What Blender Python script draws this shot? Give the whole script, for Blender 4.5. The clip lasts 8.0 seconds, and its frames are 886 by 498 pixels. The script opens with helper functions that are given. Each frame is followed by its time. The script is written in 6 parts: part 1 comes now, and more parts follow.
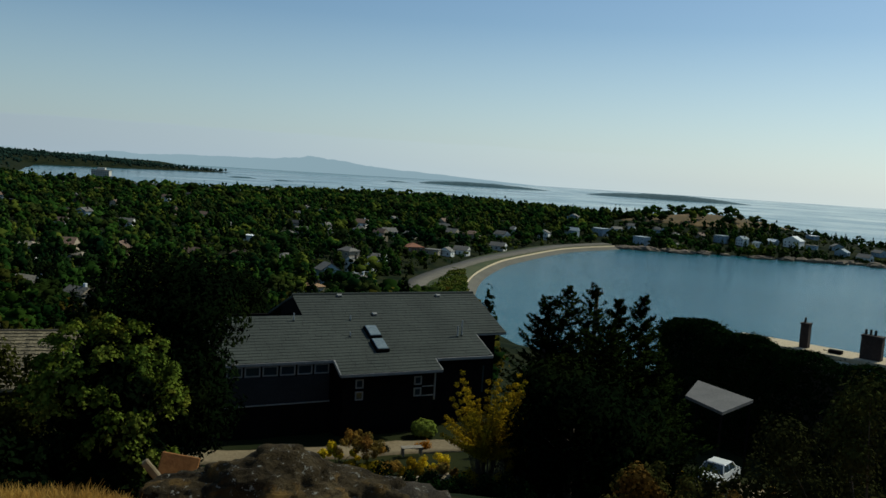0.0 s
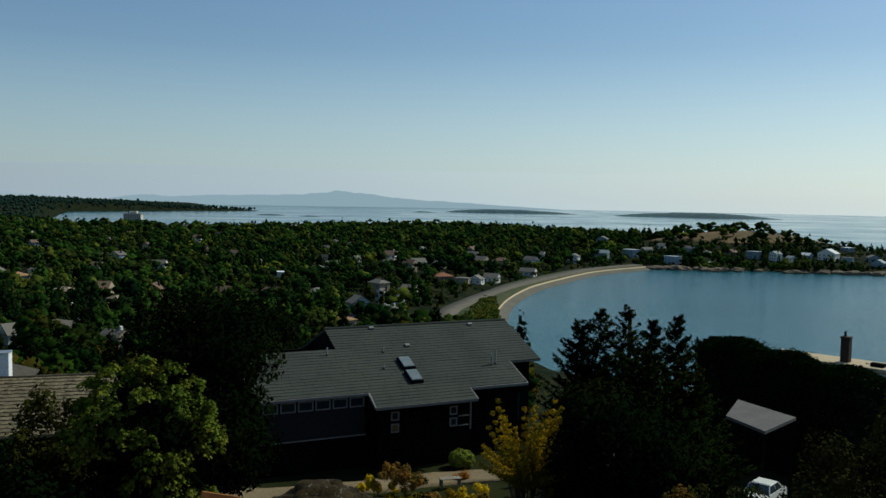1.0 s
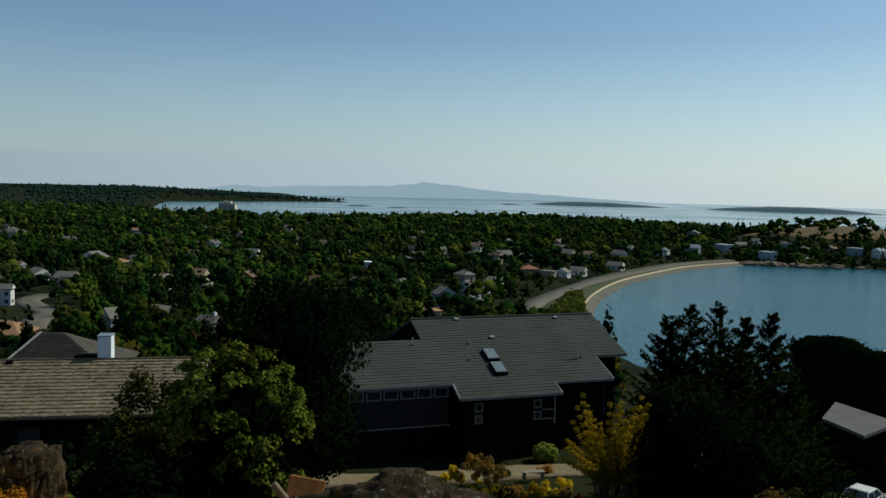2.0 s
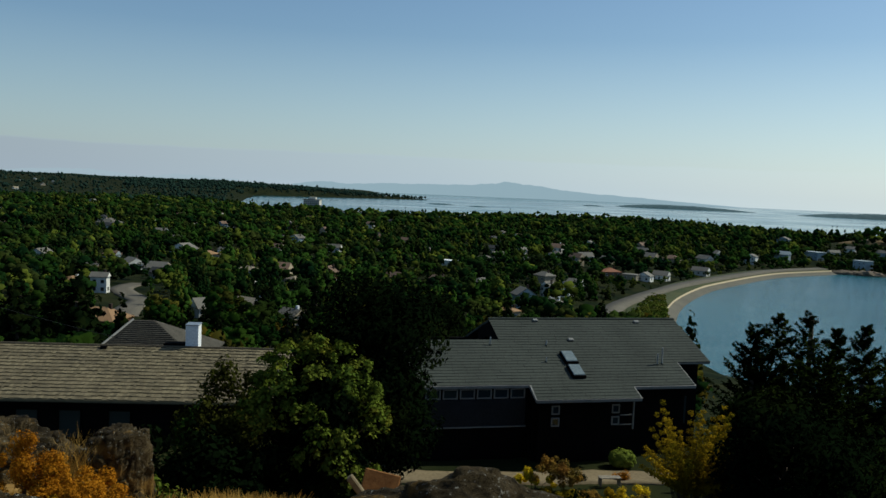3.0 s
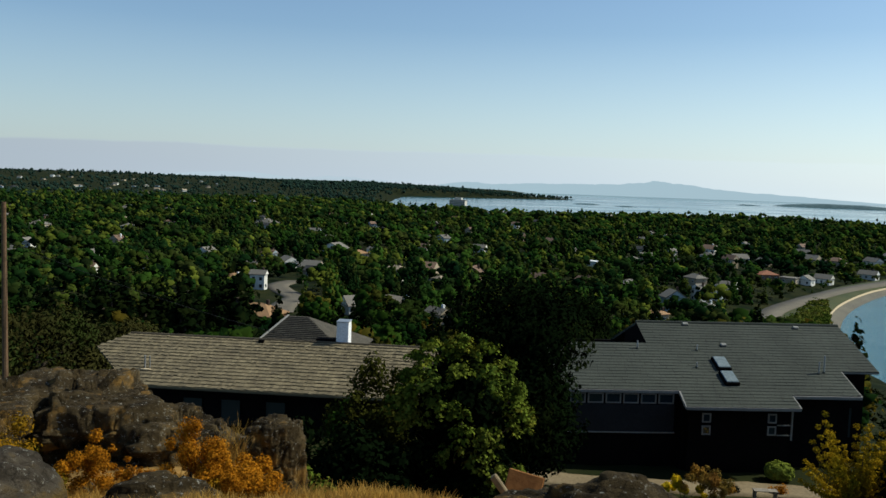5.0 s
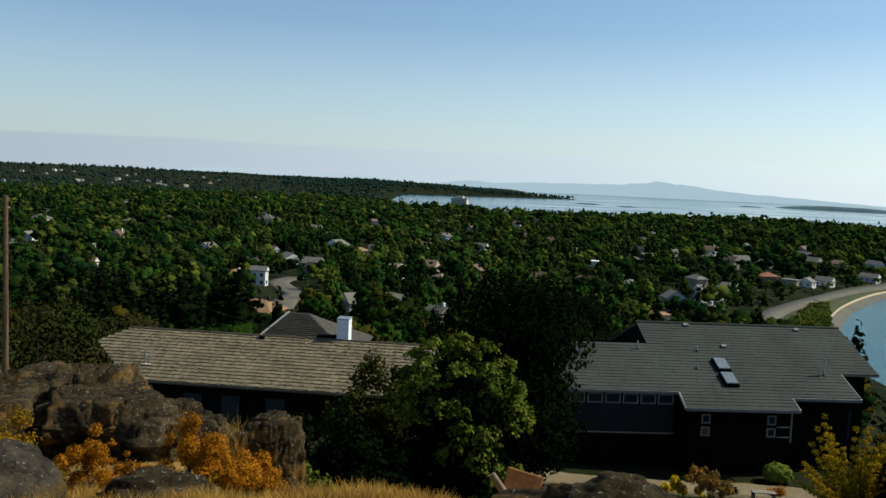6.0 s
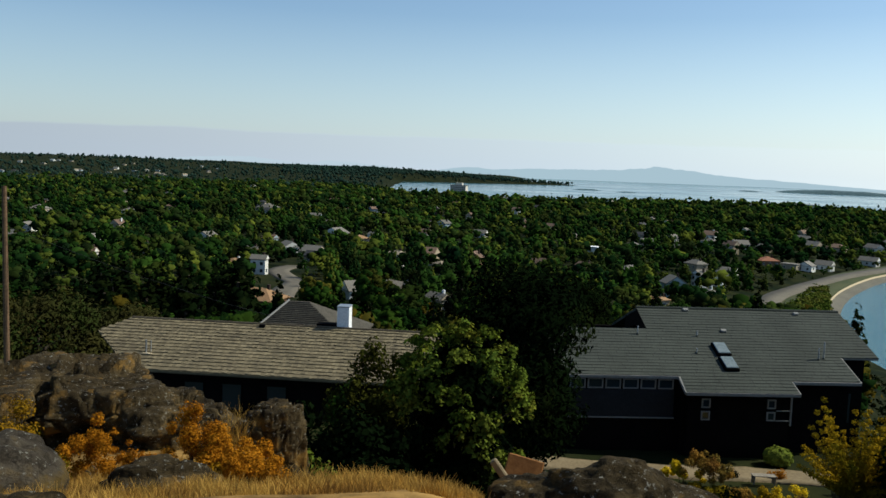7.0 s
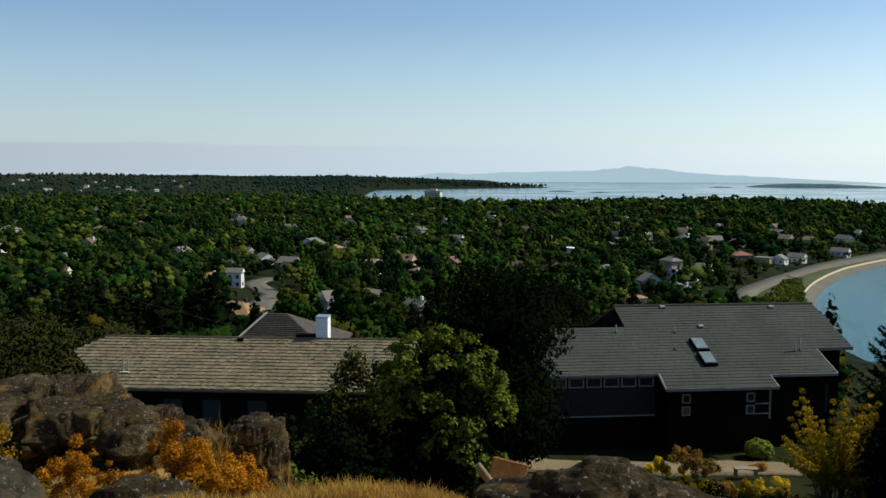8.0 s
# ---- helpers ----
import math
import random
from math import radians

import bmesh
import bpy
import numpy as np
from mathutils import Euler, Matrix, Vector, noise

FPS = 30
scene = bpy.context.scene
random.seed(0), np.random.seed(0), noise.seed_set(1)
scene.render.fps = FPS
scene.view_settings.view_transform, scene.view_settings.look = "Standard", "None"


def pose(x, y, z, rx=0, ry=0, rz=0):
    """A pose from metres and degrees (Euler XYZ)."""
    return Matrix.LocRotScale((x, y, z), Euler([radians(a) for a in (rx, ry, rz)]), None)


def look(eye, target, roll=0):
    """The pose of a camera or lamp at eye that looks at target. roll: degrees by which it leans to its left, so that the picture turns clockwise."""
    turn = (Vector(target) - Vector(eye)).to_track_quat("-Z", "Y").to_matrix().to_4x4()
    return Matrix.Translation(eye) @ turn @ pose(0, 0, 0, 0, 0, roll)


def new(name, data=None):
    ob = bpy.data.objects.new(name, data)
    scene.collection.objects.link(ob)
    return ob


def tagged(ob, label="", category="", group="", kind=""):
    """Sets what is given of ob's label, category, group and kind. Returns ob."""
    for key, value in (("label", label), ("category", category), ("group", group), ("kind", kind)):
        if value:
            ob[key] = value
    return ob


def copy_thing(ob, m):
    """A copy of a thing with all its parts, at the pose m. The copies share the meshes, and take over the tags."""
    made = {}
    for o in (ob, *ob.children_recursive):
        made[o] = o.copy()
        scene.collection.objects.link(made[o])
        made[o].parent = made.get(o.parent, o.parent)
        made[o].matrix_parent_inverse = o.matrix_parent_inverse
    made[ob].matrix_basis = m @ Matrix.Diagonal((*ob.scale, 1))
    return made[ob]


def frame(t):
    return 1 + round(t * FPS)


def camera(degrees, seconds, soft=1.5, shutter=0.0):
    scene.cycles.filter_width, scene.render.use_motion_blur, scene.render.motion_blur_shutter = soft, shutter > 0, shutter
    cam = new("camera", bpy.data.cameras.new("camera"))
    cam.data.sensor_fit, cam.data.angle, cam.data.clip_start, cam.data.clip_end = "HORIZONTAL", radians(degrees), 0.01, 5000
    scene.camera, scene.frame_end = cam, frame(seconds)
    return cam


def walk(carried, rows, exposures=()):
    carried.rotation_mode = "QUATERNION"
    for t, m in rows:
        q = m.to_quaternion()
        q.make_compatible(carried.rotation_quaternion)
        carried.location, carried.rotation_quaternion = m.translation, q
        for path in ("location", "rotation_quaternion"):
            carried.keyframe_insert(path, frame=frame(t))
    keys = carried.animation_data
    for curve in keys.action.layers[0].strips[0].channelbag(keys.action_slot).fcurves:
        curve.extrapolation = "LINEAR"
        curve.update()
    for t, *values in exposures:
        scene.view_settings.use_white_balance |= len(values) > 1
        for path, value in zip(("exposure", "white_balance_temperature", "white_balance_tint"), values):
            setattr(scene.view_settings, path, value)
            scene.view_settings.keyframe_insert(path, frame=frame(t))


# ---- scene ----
cam = camera(55.18, 8.0, soft=1.5)
PATH = [
    (0, look((0, 0, 60), (0.000, 99.564, 50.669), 3.60)),
    (0.5, look((0, 0, 60), (-1.004, 99.735, 52.797), 0.95)),
    (1, look((0, 0, 60), (-3.585, 99.750, 53.914), 0.96)),
    (1.5, look((0, 0, 60), (-8.045, 99.412, 52.748), 1.75)),
    (1.7, look((0, 0, 60), (-10.467, 99.180, 52.653), 1.75)),
    (2.8, look((0, 0, 60), (-20.650, 97.600, 52.900), 1.41)),
    (3, look((0, 0, 60), (-22.916, 97.041, 52.388), 2.36)),
    (3.5, look((0, 0, 60), (-31.667, 94.402, 50.756), 2.71)),
    (4, look((0, 0, 60), (-34.306, 93.484, 50.843), 3.27)),
    (4.5, look((0, 0, 60), (-36.386, 92.790, 51.869), 2.09)),
    (5, look((0, 0, 60), (-39.062, 91.688, 51.792), 1.90)),
    (5.2, look((0, 0, 60), (-39.696, 91.440, 52.060), 1.82)),
    (6.3, look((0, 0, 60), (-39.000, 91.685, 51.430), 2.63)),
    (6.5, look((0, 0, 60), (-38.877, 91.729, 51.377), 2.31)),
    (7, look((0, 0, 60), (-39.018, 91.536, 50.065), 2.04)),
    (7.5, look((0, 0, 60), (-38.467, 91.987, 52.341), -0.94)),
    (8, look((0, 0, 60), (-36.487, 92.653, 50.830), 0.08)),
]
walk(cam, PATH, exposures=[(0.0, -0.48, 5800, -1), (1.5, -0.45, 5800, -1), (3.0, -0.34, 5850, 0), (3.5, -0.2, 5900, 1), (4.0, -0.04, 6000, 2), (8.0, 0.1, 6000, 4)])

# ---- sky and sun ----
SUN_TURN, SUN_UP = 54.0, 45.0
world = bpy.data.worlds.new("sky")
scene.world = world
world.use_nodes = True
wn = world.node_tree.nodes
sky = wn.new("ShaderNodeTexSky")
sky.sky_type = "NISHITA"
sky.sun_disc = False
sky.sun_elevation, sky.sun_rotation = radians(SUN_UP), radians(SUN_TURN)
sky.air_density, sky.dust_density, sky.ozone_density, sky.altitude = 1.0, 0.75, 2.0, 60
wn["Background"].inputs["Strength"].default_value = 0.108
world.node_tree.links.new(sky.outputs["Color"], wn["Background"].inputs["Color"])
sun_data = bpy.data.lights.new("sun", "SUN")
sun_data.energy, sun_data.angle, sun_data.color = 4.8, radians(0.5), (1.0, 0.91, 0.74)
sun = new("sun", sun_data)
toward = Vector((math.sin(radians(SUN_TURN)) * math.cos(radians(SUN_UP)), math.cos(radians(SUN_TURN)) * math.cos(radians(SUN_UP)), math.sin(radians(SUN_UP))))
sun.matrix_world = look(toward * 400, (0, 0, 0))

# ---- materials ----
def nodes_of(name):
    m = bpy.data.materials.new(name)
    m.use_nodes = True
    t = m.node_tree
    return m, t, t.nodes["Principled BSDF"]


def ramp_of(t, source, a, b, lo=0.35, hi=0.65):
    r = t.nodes.new("ShaderNodeValToRGB")
    r.color_ramp.elements[0].position, r.color_ramp.elements[1].position = lo, hi
    r.color_ramp.elements[0].color, r.color_ramp.elements[1].color = (*a, 1), (*b, 1)
    t.links.new(source, r.inputs[0])
    return r.outputs[0]


def noise_of(t, scale, detail=4.0, rough=0.6, vector=None):
    n = t.nodes.new("ShaderNodeTexNoise")
    n.inputs["Scale"].default_value, n.inputs["Detail"].default_value, n.inputs["Roughness"].default_value = scale, detail, rough
    if vector is None:
        c = t.nodes.new("ShaderNodeTexCoord")
        vector = c.outputs["Object"]
    t.links.new(vector, n.inputs["Vector"])
    return n.outputs["Fac"]


def mix_of(t, fac, a, b, mode="MIX"):
    x = t.nodes.new("ShaderNodeMix")
    x.data_type, x.blend_type = "RGBA", mode
    for value, socket in ((fac, x.inputs[0]), (a, x.inputs[6]), (b, x.inputs[7])):
        if isinstance(value, (int, float)):
            socket.default_value = value
        elif isinstance(value, tuple):
            socket.default_value = (*value, 1)
        else:
            t.links.new(value, socket)
    return x.outputs[2]


def bump_of(t, bsdf, height, strength, distance):
    b = t.nodes.new("ShaderNodeBump")
    b.inputs["Strength"].default_value, b.inputs["Distance"].default_value = strength, distance
    t.links.new(height, b.inputs["Height"])
    t.links.new(b.outputs["Normal"], bsdf.inputs["Normal"])


def surface(name, dark, light, coarse=0.6, fine=9.0, rough=0.85, bump=0.3, depth=0.02, metal=0.0, spread=0.0, gloss=0.15):
    """A rough surface: stains at a coarse scale, grain at a fine one."""
    m, t, p = nodes_of(name)
    big = ramp_of(t, noise_of(t, coarse), dark, light)
    grain = noise_of(t, fine, 5.0)
    col = mix_of(t, 0.5, big, ramp_of(t, grain, tuple(c * 0.55 for c in dark), tuple(min(1, c * 1.25) for c in light), 0.3, 0.7))
    if spread:
        info = t.nodes.new("ShaderNodeObjectInfo")
        hsv = t.nodes.new("ShaderNodeHueSaturation")
        k = t.nodes.new("ShaderNodeMapRange")
        k.inputs["To Min"].default_value, k.inputs["To Max"].default_value = 1 - spread, 1 + spread
        t.links.new(info.outputs["Random"], k.inputs["Value"])
        t.links.new(k.outputs[0], hsv.inputs["Value"])
        t.links.new(col, hsv.inputs["Color"])
        col = hsv.outputs[0]
    t.links.new(col, p.inputs["Base Color"])
    p.inputs["Roughness"].default_value, p.inputs["Metallic"].default_value = rough, metal
    p.inputs["Specular IOR Level"].default_value = gloss
    if bump:
        bump_of(t, p, grain, bump, depth)
    return m


def foliage(name, colors, patch=0.09, shine=0.75, through_light=0.1, vary=0.2):
    """Leaves: hue by patches of a tree's size, then leaf by leaf."""
    m, t, p = nodes_of(name)
    geo = t.nodes.new("ShaderNodeNewGeometry")
    cell = t.nodes.new("ShaderNodeTexVoronoi")
    cell.inputs["Scale"].default_value = patch
    t.links.new(geo.outputs["Position"], cell.inputs["Vector"])
    sep = t.nodes.new("ShaderNodeSeparateColor")
    t.links.new(cell.outputs["Color"], sep.inputs[0])
    r = t.nodes.new("ShaderNodeValToRGB")
    e = r.color_ramp.elements
    while len(e) < len(colors):
        e.new(0.5)
    for i, c in enumerate(colors):
        e[i].position, e[i].color = i / (len(colors) - 1), (*c, 1)
    t.links.new(sep.outputs[0], r.inputs[0])
    hsv = t.nodes.new("ShaderNodeHueSaturation")
    k = t.nodes.new("ShaderNodeMapRange")
    k.inputs["To Min"].default_value, k.inputs["To Max"].default_value = 1 - vary, 1 + vary
    t.links.new(geo.outputs["Random Per Island"], k.inputs["Value"])
    t.links.new(k.outputs[0], hsv.inputs["Value"])
    t.links.new(r.outputs[0], hsv.inputs["Color"])
    t.links.new(hsv.outputs[0], p.inputs["Base Color"])
    p.inputs["Roughness"].default_value = shine
    p.inputs["Specular IOR Level"].default_value = 0.0
    tr = t.nodes.new("ShaderNodeBsdfTranslucent")
    t.links.new(hsv.outputs[0], tr.inputs["Color"])
    mx = t.nodes.new("ShaderNodeMixShader")
    mx.inputs[0].default_value = through_light
    t.links.new(p.outputs[0], mx.inputs[1])
    t.links.new(tr.outputs[0], mx.inputs[2])
    t.links.new(mx.outputs[0], t.nodes["Material Output"].inputs["Surface"])
    return m


def glow(name, color, strength=1.0, cover=1.0):
    m, t, p = nodes_of(name)
    em = t.nodes.new("ShaderNodeEmission")
    em.inputs[0].default_value, em.inputs[1].default_value = (*color, 1), strength
    out = em.outputs[0]
    if cover < 1:
        mx, clear = t.nodes.new("ShaderNodeMixShader"), t.nodes.new("ShaderNodeBsdfTransparent")
        mx.inputs[0].default_value = cover
        t.links.new(clear.outputs[0], mx.inputs[1])
        t.links.new(out, mx.inputs[2])
        out = mx.outputs[0]
    t.links.new(out, t.nodes["Material Output"].inputs["Surface"])
    return m


def water_material():
    m, t, p = nodes_of("sea_water")
    p.inputs["Base Color"].default_value = (0.012, 0.06, 0.11, 1)
    p.inputs["Roughness"].default_value = 0.22
    p.inputs["IOR"].default_value = 1.33
    col = ramp_of(t, noise_of(t, 0.006, 3), (0.006, 0.070, 0.088), (0.010, 0.092, 0.108), 0.3, 0.7)
    t.links.new(col, p.inputs["Base Color"])
    rg = ramp_of(t, noise_of(t, 0.004, 4), (0.10,) * 3, (0.22,) * 3, 0.35, 0.65)
    t.links.new(rg, p.inputs["Roughness"])
    bump_of(t, p, noise_of(t, 0.45, 4), 0.9, 0.6)
    # calmer water out in the strait
    c = t.nodes.new("ShaderNodeTexCoord")
    sep = t.nodes.new("ShaderNodeSeparateXYZ")
    calm = t.nodes.new("ShaderNodeMapRange")
    calm.inputs["From Min"].default_value, calm.inputs["From Max"].default_value = 750, 1500
    calm.inputs["To Min"].default_value, calm.inputs["To Max"].default_value = 0.9, 0.22
    t.links.new(c.outputs["Object"], sep.inputs[0])
    t.links.new(sep.outputs[1], calm.inputs["Value"])
    t.links.new(calm.outputs[0], p.inputs["Normal"].links[0].from_node.inputs["Strength"])
    return m


def ground_material():
    """Dry grass and rock on the hilltop, garden green and dry lawns below."""
    m, t, p = nodes_of("ground_cover")
    c = t.nodes.new("ShaderNodeTexCoord")
    sep = t.nodes.new("ShaderNodeSeparateXYZ")
    t.links.new(c.outputs["Object"], sep.inputs[0])
    flat = t.nodes.new("ShaderNodeCombineXYZ")
    t.links.new(sep.outputs[0], flat.inputs[0])
    t.links.new(sep.outputs[1], flat.inputs[1])
    dist = t.nodes.new("ShaderNodeVectorMath")
    dist.operation = "LENGTH"
    t.links.new(flat.outputs[0], dist.inputs[0])
    near = t.nodes.new("ShaderNodeMapRange")
    near.inputs["From Min"].default_value, near.inputs["From Max"].default_value = 9.0, 24.0
    t.links.new(dist.outputs["Value"], near.inputs["Value"])
    dry = ramp_of(t, noise_of(t, 1.3, 5), (0.07, 0.042, 0.018), (0.34, 0.20, 0.06), 0.36, 0.62)
    green = ramp_of(t, noise_of(t, 0.05, 6, 0.7), (0.006, 0.011, 0.004), (0.034, 0.034, 0.011), 0.4, 0.75)
    t.links.new(mix_of(t, near.outputs[0], dry, green), p.inputs["Base Color"])
    p.inputs["Roughness"].default_value = 1.0
    p.inputs["Specular IOR Level"].default_value = 0.03
    bump_of(t, p, noise_of(t, 6.0, 6), 0.5, 0.06)
    return m


def rock_material(name, dark, light, moss):
    m, t, p = nodes_of(name)
    a = ramp_of(t, noise_of(t, 1.7, 7, 0.7), dark, light, 0.35, 0.7)
    v = t.nodes.new("ShaderNodeTexVoronoi")
    v.feature = "DISTANCE_TO_EDGE"
    v.inputs["Scale"].default_value = 2.2
    c = t.nodes.new("ShaderNodeTexCoord")
    warp = t.nodes.new("ShaderNodeVectorMath")
    warp.operation = "ADD"
    n2 = t.nodes.new("ShaderNodeTexNoise")
    n2.inputs["Scale"].default_value, n2.inputs["Detail"].default_value = 2.5, 4
    t.links.new(c.outputs["Object"], n2.inputs["Vector"])
    t.links.new(c.outputs["Object"], warp.inputs[0])
    t.links.new(n2.outputs["Color"], warp.inputs[1])
    t.links.new(warp.outputs[0], v.inputs["Vector"])
    crack = ramp_of(t, v.outputs["Distance"], (0.55,) * 3, (1.0,) * 3, 0.0, 0.06)
    a = mix_of(t, 1.0, a, crack, "MULTIPLY")
    spots = ramp_of(t, noise_of(t, 19.0, 5, 0.75), (0, 0, 0), (1, 1, 1), 0.595, 0.65)
    a = mix_of(t, spots, a, (0.26, 0.25, 0.21))
    patches = ramp_of(t, noise_of(t, 3.1, 4), (0, 0, 0), (1, 1, 1), 0.56, 0.68)
    t.links.new(mix_of(t, patches, a, moss), p.inputs["Base Color"])
    p.inputs["Roughness"].default_value = 0.95
    p.inputs["Specular IOR Level"].default_value = 0.08
    bump_of(t, p, noise_of(t, 9.0, 8, 0.75), 1.0, 0.09)
    return m


def glass_material(name="window_glass", color=(0.02, 0.03, 0.035)):
    m, t, p = nodes_of(name)
    p.inputs["Base Color"].default_value = (*color, 1)
    p.inputs["Roughness"].default_value, p.inputs["IOR"].default_value = 0.05, 1.5
    return m


GROUND = ground_material()
WATER = water_material()
SAND = surface("beach_sand", (0.085, 0.077, 0.058), (0.14, 0.127, 0.095), 0.05, 2.0)
ROAD = surface("old_asphalt", (0.085, 0.074, 0.056), (0.14, 0.122, 0.092), 0.15, 6.0)
ROCK = rock_material("lichen_rock", (0.012, 0.0085, 0.004), (0.125, 0.090, 0.042), (0.20, 0.115, 0.03))
DARKROCK = rock_material("dark_rock", (0.03, 0.024, 0.017), (0.12, 0.098, 0.068), (0.12, 0.08, 0.026))
SHORE = surface("shore_rock", (0.06, 0.05, 0.04), (0.20, 0.15, 0.10), 0.04, 0.6)
GREY_SHINGLE = surface("grey_roof_shingle", (0.032, 0.036, 0.030), (0.058, 0.064, 0.053), 0.35, 14.0, 0.9, 0.4, 0.01)
CEDAR = surface("weathered_cedar_shake", (0.06, 0.047, 0.03), (0.13, 0.105, 0.07), 0.8, 10.0, 0.9, 0.5, 0.015)
OLD_SHAKE = surface("dark_old_shake", (0.040, 0.036, 0.028), (0.088, 0.078, 0.060), 1.4, 9.0, 0.95, 0.8, 0.03)
# Near-black base: the deep shade of the house walls is in the colour.
DARK_WALL = surface("shade_darkened_siding", (0.004, 0.0036, 0.0034), (0.008, 0.007, 0.0065), 0.8, 8.0, 0.9, 0.2, gloss=0.02)
PANEL = surface("slate_blue_panel", (0.013, 0.0145, 0.017), (0.020, 0.022, 0.025), 0.6, 12.0, 0.7, 0.1)
TRIM = surface("pale_painted_trim", (0.17, 0.166, 0.15), (0.26, 0.25, 0.23), 2.0, 20.0, 0.6, 0.1, 0.004)
WHITE = surface("white_paint", (0.72, 0.73, 0.74), (0.82, 0.82, 0.81), 1.0, 15.0, 0.6, 0.15, 0.005)
GLASS = glass_material()
# Base colour lightened to carry the sky that the domes mirror.
SKY_TINT_GLASS = surface("sky_tinted_glass", (0.13, 0.16, 0.16), (0.18, 0.21, 0.21), 1.0, 6.0, 0.15, 0.0, gloss=0.5)
METAL = surface("galvanised_metal", (0.35, 0.36, 0.37), (0.5, 0.51, 0.52), 2.0, 25.0, 0.45, 0.1, 0.003, 0.8)
CONCRETE = surface("driveway_concrete", (0.15, 0.112, 0.060), (0.22, 0.170, 0.098), 0.4, 7.0)
RUST = surface("rusty_brown_board", (0.18, 0.075, 0.022), (0.28, 0.13, 0.04), 1.5, 12.0)
PALE_STONE = surface("pale_stone", (0.36, 0.28, 0.17), (0.52, 0.42, 0.27), 2.0, 12.0)
POLE_WOOD = surface("pole_wood", (0.08, 0.048, 0.027), (0.17, 0.105, 0.058), 1.2, 9.0)
BARK = surface("bark", (0.035, 0.027, 0.02), (0.09, 0.07, 0.05), 2.0, 12.0, 0.95, 0.6, 0.03)
BRICK = surface("dark_brick", (0.03, 0.02, 0.016), (0.06, 0.042, 0.032), 1.5, 12.0)
WOOD_GREY = surface("grey_bench_wood", (0.20, 0.17, 0.13), (0.32, 0.28, 0.22), 2.0, 16.0)

TOWN_LEAF = foliage("town_leaves", [(0.003, 0.010, 0.004), (0.009, 0.024, 0.005), (0.027, 0.056, 0.008), (0.004, 0.013, 0.005), (0.075, 0.090, 0.012), (0.007, 0.020, 0.005), (0.028, 0.036, 0.008), (0.003, 0.009, 0.004), (0.019, 0.044, 0.006)], 0.075, vary=0.35)
DUNE_LEAF = foliage("dune_shrub_leaves", [(0.045, 0.072, 0.010), (0.09, 0.112, 0.017), (0.13, 0.125, 0.023)], 0.12)
AUTUMN_LEAF = foliage("autumn_town_leaves", [(0.040, 0.036, 0.006), (0.070, 0.048, 0.006), (0.024, 0.030, 0.005)], 0.4, vary=0.35)
MID_LEAF = foliage("garden_tree_leaves", [(0.003, 0.009, 0.003), (0.010, 0.026, 0.004), (0.024, 0.046, 0.006), (0.006, 0.017, 0.004), (0.050, 0.046, 0.007), (0.004, 0.012, 0.003)], 0.09, vary=0.35)
BANK_LEAF = foliage("russet_bank_leaves", [(0.05, 0.042, 0.010), (0.10, 0.055, 0.012), (0.034, 0.040, 0.010)], 1.2, 0.7, 0.15, 0.4)
OAK_LEAF = foliage("oak_leaves", [(0.020, 0.022, 0.007), (0.036, 0.034, 0.010), (0.016, 0.026, 0.006)], 0.3)
MAPLE_LEAF = foliage("big_maple_leaves", [(0.045, 0.068, 0.008), (0.082, 0.106, 0.012), (0.058, 0.088, 0.013), (0.115, 0.120, 0.014), (0.062, 0.084, 0.013)], 2.4, 0.6, 0.08, 0.45)
# Near-black: conifer needles, and shade put into the leaves in and under the maple.
DARK_LEAF = foliage("dark_needles_and_shade_leaves", [(0.0025, 0.005, 0.002), (0.004, 0.008, 0.0025), (0.008, 0.012, 0.003)], 0.5)
FIR_LEAF = foliage("fir_needles", [(0.004, 0.008, 0.002), (0.008, 0.014, 0.003), (0.015, 0.022, 0.004)], 0.5)
HEDGE_LEAF = foliage("hedge_leaves", [(0.004, 0.010, 0.003), (0.008, 0.018, 0.004)], 0.6)
ORANGE_LEAF = foliage("orange_autumn_leaves", [(0.24, 0.085, 0.006), (0.40, 0.165, 0.010), (0.30, 0.12, 0.008)], 3.0, 0.6, 0.3)
YELLOW_LEAF = foliage("yellow_leaves", [(0.55, 0.38, 0.012), (0.68, 0.50, 0.016)], 1.5, 0.6, 0.3)
GOLD_LEAF = foliage("golden_green_leaves", [(0.22, 0.145, 0.007), (0.34, 0.22, 0.010), (0.12, 0.105, 0.007)], 1.2, 0.6, 0.3)
RUSSET_LEAF = foliage("russet_maple_leaves", [(0.22, 0.11, 0.025), (0.30, 0.17, 0.03), (0.13, 0.10, 0.025)], 1.5, 0.6, 0.3)
BOX_LEAF = foliage("clipped_box_leaves", [(0.13, 0.16, 0.025), (0.18, 0.21, 0.03)], 1.5)
# Leaf green shifted to blue, with the distance haze in the colour.
FAR_HAZE_LEAF = foliage("hazed_far_hill_leaves", [(0.014, 0.028, 0.022), (0.020, 0.038, 0.028), (0.016, 0.032, 0.024)], 0.02)
OLIVE_LEAF = foliage("olive_orange_leaves", [(0.13, 0.08, 0.006), (0.20, 0.105, 0.006), (0.075, 0.068, 0.006)], 3.0)
STRAW = foliage("dry_grass_straw", [(0.34, 0.18, 0.034), (0.48, 0.30, 0.07), (0.19, 0.095, 0.024)], 2.6, 0.7, 0.3)

# ---- mesh helpers ----
rng = np.random.default_rng(11)


